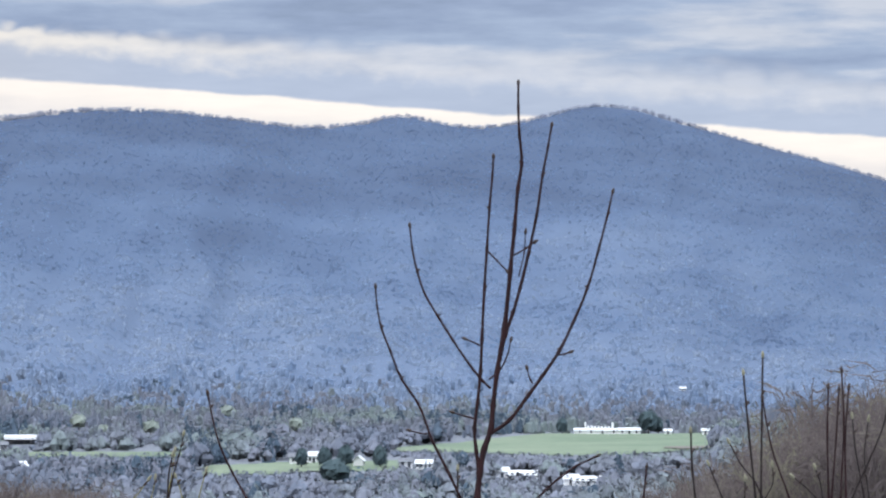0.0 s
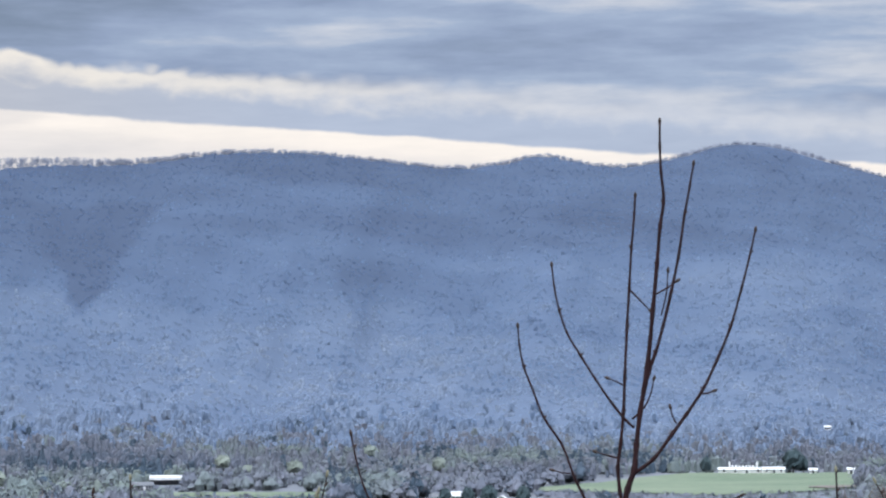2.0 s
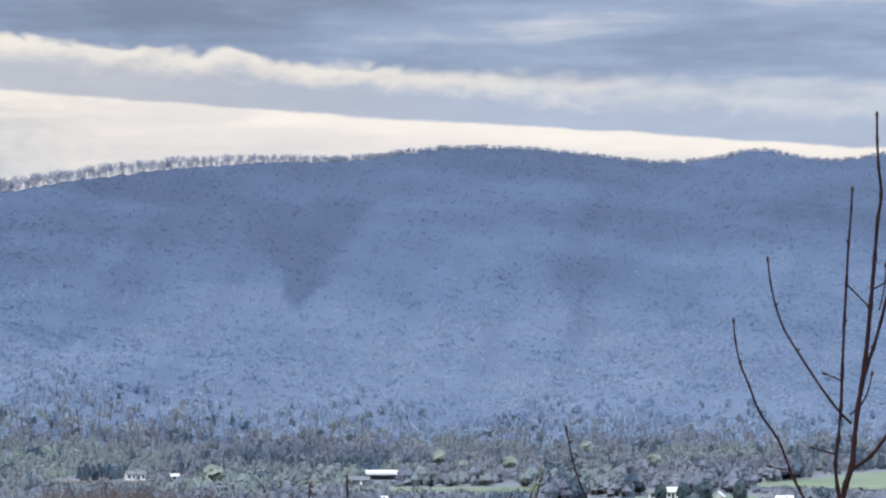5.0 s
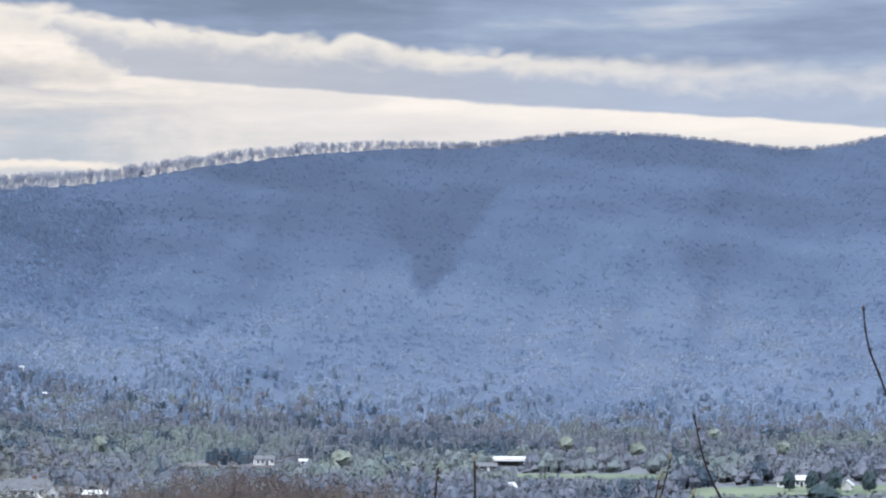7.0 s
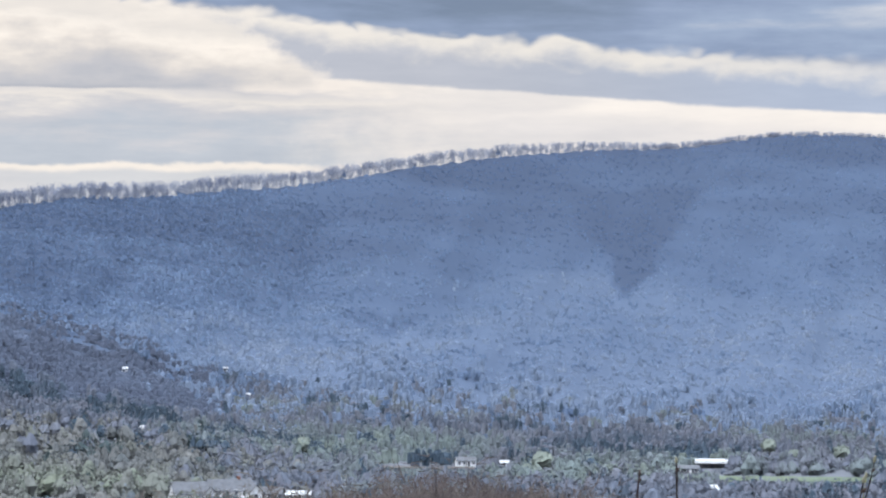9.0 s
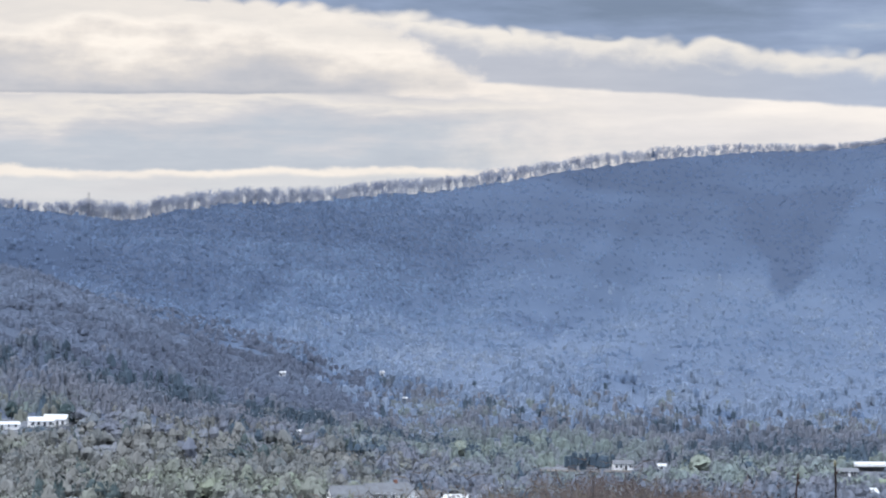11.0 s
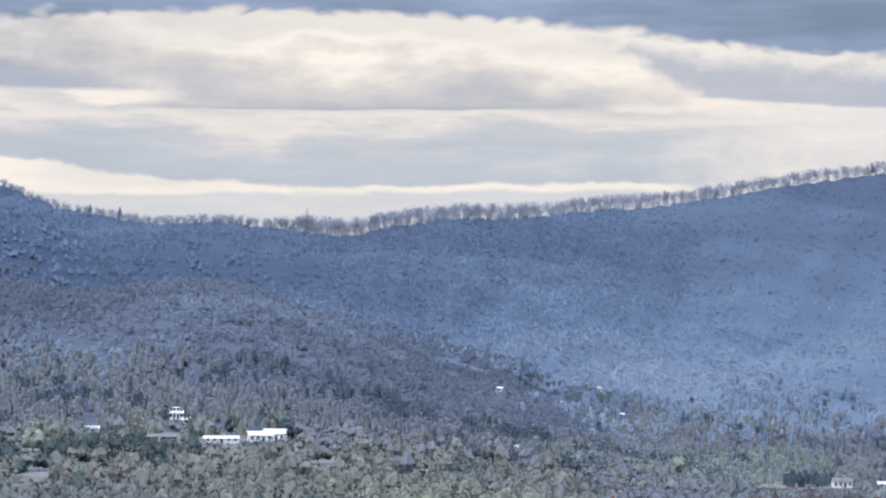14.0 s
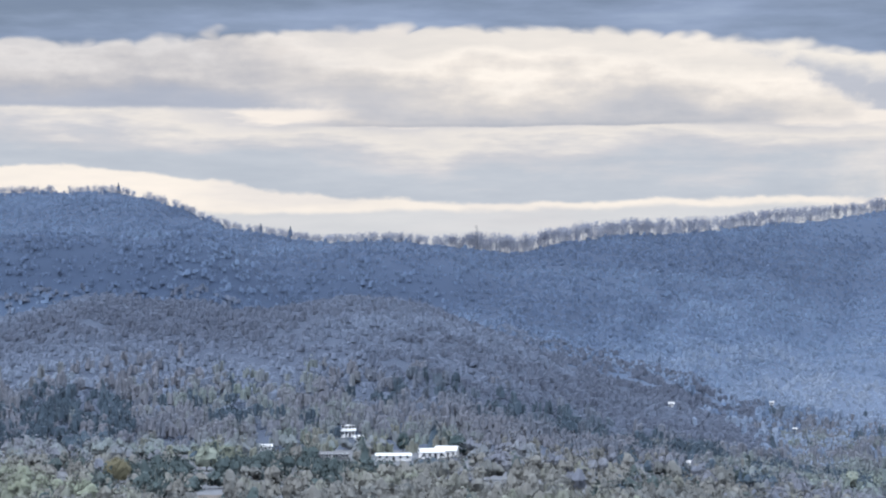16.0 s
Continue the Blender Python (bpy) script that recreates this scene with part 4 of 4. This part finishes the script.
shoot([(-7.05, -3.19), (-6.69, -2.15), (-6.52, -1.20)], 3.0, 2.0, False)
shoot([(-6.36, -2.86), (-6.06, -2.49), (-5.85, -2.09)], 2.2, 1.8, True)
shoot([(-7.84, -3.19), (-7.82, -1.80), (-7.84, -0.98)], 3.2, 2.4, False)
shoot([(-7.90, -3.19), (-8.00, -1.91), (-8.05, -1.02)], 3.0, 2.2, False)
shoot([(-8.08, -3.18), (-8.15, -1.57), (-8.11, -0.64)], 3.0, 2.2, False)
shoot([(-8.19, -3.18), (-8.18, -1.91), (-8.25, -0.99)], 3.0, 2.2, False)
shoot([(-8.54, -3.10), (-8.37, -2.13), (-8.32, -1.56)], 2.6, 2.0, True)
shoot([(-8.31, -3.18), (-8.73, -2.25), (-8.97, -1.62), (-9.07, -0.99)], 3.0, 2.2, True)
shoot([(-7.60, -3.19), (-7.37, -2.96), (-7.14, -2.77)], 2.0, 1.6, True)
shoot([(-6.15, -3.20), (-6.16, -2.84)], 2.0, 1.8, True)
shoot([(-0.31, -3.44), (-0.31, -2.98), (-0.31, -2.66)], 2.6, 2.2, True)
shoot([(-7.72, -3.19), (-7.66, -2.82), (-7.58, -2.60)], 2.0, 1.6, True)
shoot([(-6.57, -3.20), (-6.72, -2.89), (-6.71, -2.55)], 1.8, 1.4, True)
shoot([(-8.65, -3.18), (-8.56, -2.25), (-8.64, -1.62)], 2.2, 1.6, True)
shoot([(10.08, -2.90), (10.06, -2.52), (10.03, -2.28)], 3.0, 2.2, False)
shoot([(9.27, -2.83), (9.27, -2.34), (9.28, -2.02)], 3.2, 2.6, True)
shoot([(5.49, -2.77), (5.37, -2.34), (5.29, -1.96)], 2.4, 1.6, True)
shoot([(6.27, -3.22), (6.13, -3.04), (6.00, -2.86)], 1.6, 1.0, True, M_YELLOW)
shoot([(5.61, -3.23), (5.53, -2.80), (5.46, -2.29)], 1.6, 1.0, True, M_YELLOW)
shoot([(4.97, -3.23), (4.88, -2.86), (4.83, -2.69)], 1.6, 1.0, True, M_YELLOW)
shoot([(5.93, -3.22), (5.88, -3.00), (5.86, -2.84)], 1.6, 1.0, True, M_YELLOW)
shoot([(5.31, -3.23), (5.36, -3.00), (5.43, -2.81)], 1.6, 1.0, True, M_YELLOW)



def build_woods():
    rounds = [lobed_crown(40 + i, 4, 5, 22) for i in range(10)]
    fines = [lobed_crown(60 + i, 5, 6, 80, 2) for i in range(10)]
    cones = [clump_crown(80 + i, 7, 2, 30, 0.08, "cone") for i in range(4)]
    broad = [lobed_crown(140 + i, 3, 5, 6) for i in range(8)]
    small = [lobed_crown(20 + i, 2, 4, 5) for i in range(8)]
    # valley woods, thicker on the foothill
    u, r = scatter(-11, 36, 690, 2150, 11.0, 1)
    u2, r2 = scatter(16.5, 36, 1230, 2150, 11.0, 12)
    u3, r3 = scatter(16.5, 36, 1230, 1880, 9.5, 14)
    u, r = np.concatenate([u, u2, u3]), np.concatenate([r, r2, r3])
    x, y = -r * np.sin(np.radians(u)), r * np.cos(np.radians(u))
    g = np.random.default_rng(4)
    hill = np.maximum(smooth01((u - 16) / 3) * smooth01((r - 1230) / 200), smooth01((r - 1500) / 450))
    west = smooth01((u - 16) / 3)
    ok = (fbm(x / 70, y / 70, 31, 2) > -0.42 - hill) & (g.random(len(u)) > smooth01((r - 1650) / 480) * (1 - west)) & ((u < 16) | (r < 1880))
    u, r, x, y, hill = u[ok], r[ok], x[ok], y[ok], hill[ok]
    stand = np.clip(0.5 + 1.1 * fbm(x / 130, y / 130, 51, 3), 0, 1)
    tint = np.clip(0.30 + 0.48 * stand + g.normal(0, 0.06, len(u)) - 0.1 * hill - 0.05 * west[ok], 0.24, 1)
    ever = (g.random(len(u)) < 0.03) | ((fbm(x / 45, y / 45, 71, 2) > 0.36) & (g.random(len(u)) < 0.8))
    for cu, cr, du, dr in ((11.5, 1400, 1.3, 60), (13.3, 1250, 1.7, 55), (9.2, 1310, 0.8, 45), (5.0, 1150, 0.9, 30), (28.5, 1060, 2.2, 60), (31.0, 1000, 1.6, 60), (20.5, 1300, 1.2, 60), (-0.5, 1480, 1.5, 60), (33.0, 1250, 1.5, 80)):
        ever |= (((u - cu) / du) ** 2 + ((r - cr) / dr) ** 2 < 1) & (g.random(len(u)) < 0.75)  # conifer stands
    high = headroom(u, r, g.uniform(6.5, 11.5, len(u)))
    wide = g.uniform(6.5, 11.5, len(u)) * np.clip(high / 8.0, 0.3, 1.0)
    tint[ever] = g.uniform(0, 0.16, ever.sum())
    # with distance, ever more trees take the haze-tinted woods
    far = (g.random(len(u)) < hill) & (high > 0)
    close = ~far & (high > 0)
    grove = (u + g.normal(0, 0.9, len(u)) + 2.5 * fbm(x / 80, y / 80, 33, 2) > 18.5) & (r + g.normal(0, 45, len(u)) + 120 * fbm(x / 90, y / 90, 35, 2) < 1130)
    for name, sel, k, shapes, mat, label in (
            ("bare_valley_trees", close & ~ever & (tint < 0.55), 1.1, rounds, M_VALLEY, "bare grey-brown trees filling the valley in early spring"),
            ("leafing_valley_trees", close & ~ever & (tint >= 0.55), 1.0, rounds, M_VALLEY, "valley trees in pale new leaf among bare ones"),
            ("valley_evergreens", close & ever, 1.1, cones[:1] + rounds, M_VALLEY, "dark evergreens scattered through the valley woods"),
            ("foothill_woods", far, 1.0, rounds, M_HILL, "bare woods on the rounded foothill, haze put into their purple-grey")):
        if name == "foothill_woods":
            # the farther ones get the mountain's painted haze colour, paler still
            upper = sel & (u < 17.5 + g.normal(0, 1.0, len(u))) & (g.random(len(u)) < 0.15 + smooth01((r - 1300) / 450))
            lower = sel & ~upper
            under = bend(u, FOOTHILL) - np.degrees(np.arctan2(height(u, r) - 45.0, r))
            # foothill tint painted dark at the crest, paler downhill, as haze would show
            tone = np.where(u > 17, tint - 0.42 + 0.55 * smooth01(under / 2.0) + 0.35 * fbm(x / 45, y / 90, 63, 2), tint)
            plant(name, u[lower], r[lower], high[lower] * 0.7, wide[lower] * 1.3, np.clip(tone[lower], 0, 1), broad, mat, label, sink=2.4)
            plant("lower_slope_woods", u[upper], r[upper], high[upper], wide[upper], np.clip(tint[upper] + 0.28, 0, 1), shapes, M_SLOPE, "woods at the mountain's foot, painted pale blue-grey for haze", sink=0.8)
            continue
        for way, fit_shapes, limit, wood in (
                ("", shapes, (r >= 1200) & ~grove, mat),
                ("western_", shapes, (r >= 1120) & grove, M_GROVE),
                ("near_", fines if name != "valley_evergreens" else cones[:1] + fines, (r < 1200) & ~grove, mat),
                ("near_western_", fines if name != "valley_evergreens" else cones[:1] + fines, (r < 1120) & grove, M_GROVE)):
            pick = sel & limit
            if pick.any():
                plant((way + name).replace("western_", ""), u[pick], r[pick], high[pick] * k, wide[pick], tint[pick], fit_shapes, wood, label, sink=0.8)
    # mountain slopes; the lowest belt mixes with the valley woods
    u, r = scatter(-11.5, 36.5, 1700, 4460, 10.5, 2)
    u2, r2 = scatter(15.5, 36.5, 1800, 2900, 7.0, 15)
    soft_edge = u2 > 16.5 + np.random.default_rng(16).normal(0, 1.2, len(u2))
    u2, r2 = u2[soft_edge], r2[soft_edge]
    u, r = np.concatenate([u, u2]), np.concatenate([r, r2])
    g = np.random.default_rng(5)
    rc = bend(u, RANGE)
    ok = (r < rc - 6) & (r > 1700 + 500 * g.random(len(u)) * smooth01((15 - u) / 5 + 0.5)) & (headroom(u, r, np.full(len(u), 6.0)) > 3) & ((u < 16) | (r > 1840))
    u, r, rc = u[ok], r[ok], rc[ok]
    x, y = -r * np.sin(np.radians(u)), r * np.cos(np.radians(u))
    up = (r - 1700) / (rc - 1700)
    few = g.random(len(u)) > np.where(u < 16, 0.5, 0.2) * smooth01((up - 0.35) / 0.3)  # thinner woods high up
    u, r, rc, x, y, up = u[few], r[few], rc[few], x[few], y[few], up[few]
    # tree tint repeats the painted haze gradient, varied at random
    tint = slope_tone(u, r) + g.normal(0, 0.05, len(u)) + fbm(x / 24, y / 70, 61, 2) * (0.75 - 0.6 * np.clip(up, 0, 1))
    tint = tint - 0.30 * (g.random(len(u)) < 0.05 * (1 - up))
    plant("mountain_forest", u, r, g.uniform(6, 9, len(u)), g.uniform(8.5, 13.5, len(u)), np.clip(tint, 0, 1), small, M_SLOPE, "leafless forest covering the mountain slopes, painted blue-grey for haze", "forest", 3.2)
    # skyline trees stand clear against the sky
    u = np.arange(-11.5, 36.5, 0.04)
    g = np.random.default_rng(6)
    u = np.concatenate([u, np.arange(-11.5, 10.0, 0.045)])
    u = np.repeat(u, 2) + g.normal(0, 0.05, len(u) * 2)
    rc = bend(u, RANGE) + g.uniform(-10, 16, len(u))
    gap = fbm(u * 2.2, u * 0, 91, 2) > -0.6 + 0.2 * (u > 28.5)
    u, rc = u[gap], rc[gap]
    h = g.uniform(11, 16.5, len(u)) * (0.78 + 0.22 * smooth01((u - 6) / 9)) * (1 - 0.30 * smooth01((u - 24.6) / 1.0))
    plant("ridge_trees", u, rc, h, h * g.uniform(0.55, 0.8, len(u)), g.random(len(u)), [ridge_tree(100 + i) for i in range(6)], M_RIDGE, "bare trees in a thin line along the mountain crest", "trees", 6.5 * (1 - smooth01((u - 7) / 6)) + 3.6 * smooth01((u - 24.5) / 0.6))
    # brown woods below the overlook
    for name, lo, hi, r0, r1, tops, seed, label in (
            ("brown_hillside_trees", 5.0, 21.0, 230, 340, [(5, -3.6), (6.5, -3.2), (8, -2.9), (9.5, -2.6), (11, -2.3), (12.6, -2.25), (14.5, -2.05), (16.2, -2.4), (18, -2.45), (21, -2.9)], 3, "bare brown trees on the hillside below the overlook"),
            ("brown_slope_trees", -14.0, -3.4, 180, 300, [(-14, -0.3), (-9, -0.55), (-8, -0.72), (-7.4, -1.05), (-6.8, -1.7), (-6.2, -2.15), (-5.2, -2.6), (-4.2, -3.0), (-3.4, -3.4)], 9, "dense bare brown trees on the near slope")):
        u, r = scatter(lo, hi, r0, r1, 3.7, seed)
        g = np.random.default_rng(seed + 50)
        top = bend(u, tops) - 0.12 - 0.5 * g.random(len(u)) ** 1.5 + 0.75 * fbm(u * 1.3, r / 60, 5, 3)
        h = 45 + r * np.tan(np.radians(top)) - height(u, r)
        ok = h > 4
        u, r, h = u[ok], r[ok], np.minimum(h[ok], 19)
        plant(name, u, r, h, 4.0 + h * 0.55, np.clip(g.normal(0.55, 0.22, len(u)), 0, 1), [bare_tree(200 + i) for i in range(4)], M_NEAR, label)


def bare_tree(seed):
    """A leafless crown of forked limbs and fine twigs, one unit high and wide."""
    g = np.random.default_rng(seed)
    a, b, w = [], [], []

    def add(p, q, wide):
        a.append(p)
        b.append(q)
        w.append(wide)

    add(np.zeros(3), np.array([0, 0, 0.6]), 0.014)
    for i in range(13):
        p = np.array([0, 0, g.uniform(0.12, 0.55)])
        ang = g.random() * 6.283
        q = p + np.array([math.cos(ang) * 0.3, math.sin(ang) * 0.3, 0.32]) * g.uniform(0.6, 1.2)
        add(p, q, 0.007)
        for j in range(6):
            m = p + (q - p) * g.uniform(0.3, 1.0)
            e = m + g.normal(size=3) * 0.11 + np.array([0, 0, 0.08])
            add(m, e, 0.004)
            for k in range(6):
                n = m + (e - m) * g.uniform(0.2, 1.0)
                add(n, n + g.normal(size=3) * 0.055 + np.array([0, 0, 0.03]), 0.0038)
    a, b, w = np.array(a), np.array(b), np.array(w)[:, None]
    side = np.cross(b - a, g.normal(size=a.shape))
    side *= w / np.linalg.norm(side, axis=1)[:, None]
    t = np.stack([a - side, a + side, b], 1)
    t[:, :, 2] = np.clip(t[:, :, 2], 0, 1.0)
    return t


def ridge_tree(seed):
    """A trunk with rising limbs and thin twigs, one unit high, as flat-sided slivers."""
    g = np.random.default_rng(seed)
    tris = []

    def sliver(a, b, w):
        side = np.cross(b - a, g.normal(size=3))
        side *= w / np.linalg.norm(side)
        tris.append([a - side, a + side, b])

    for x, y in ((0.0, 0.0), (0.22, 0.1), (-0.2, 0.15), (0.08, -0.2)):
        sliver(np.array([x, y, 0.0]), np.array([x * 1.1, y * 1.1, 0.75]), 0.022)
    for i in range(9):
        z = g.uniform(0.35, 0.65)
        a = np.array([0.0, 0.0, z])
        d = g.normal(size=3) * 0.28
        d[2] = g.uniform(0.2, 0.4)
        b = a + d
        sliver(a, b, 0.012)
        for j in range(7):
            m = a + (b - a) * g.uniform(0.35, 1.0)
            e = m + g.normal(size=3) * 0.10 + np.array([0, 0, 0.07])
            sliver(m, e, 0.019)
    for i in range(75):
        c = np.array([g.normal() * 0.22, g.normal() * 0.22, g.uniform(0.40, 0.98)])
        tris.append(c + g.normal(size=(3, 3)) * np.array([0.02, 0.02, 0.06]))
    t = np.array(tris)
    t[:, :, 2] = np.clip(t[:, :, 2], 0, 1.05)
    return t


build_woods()
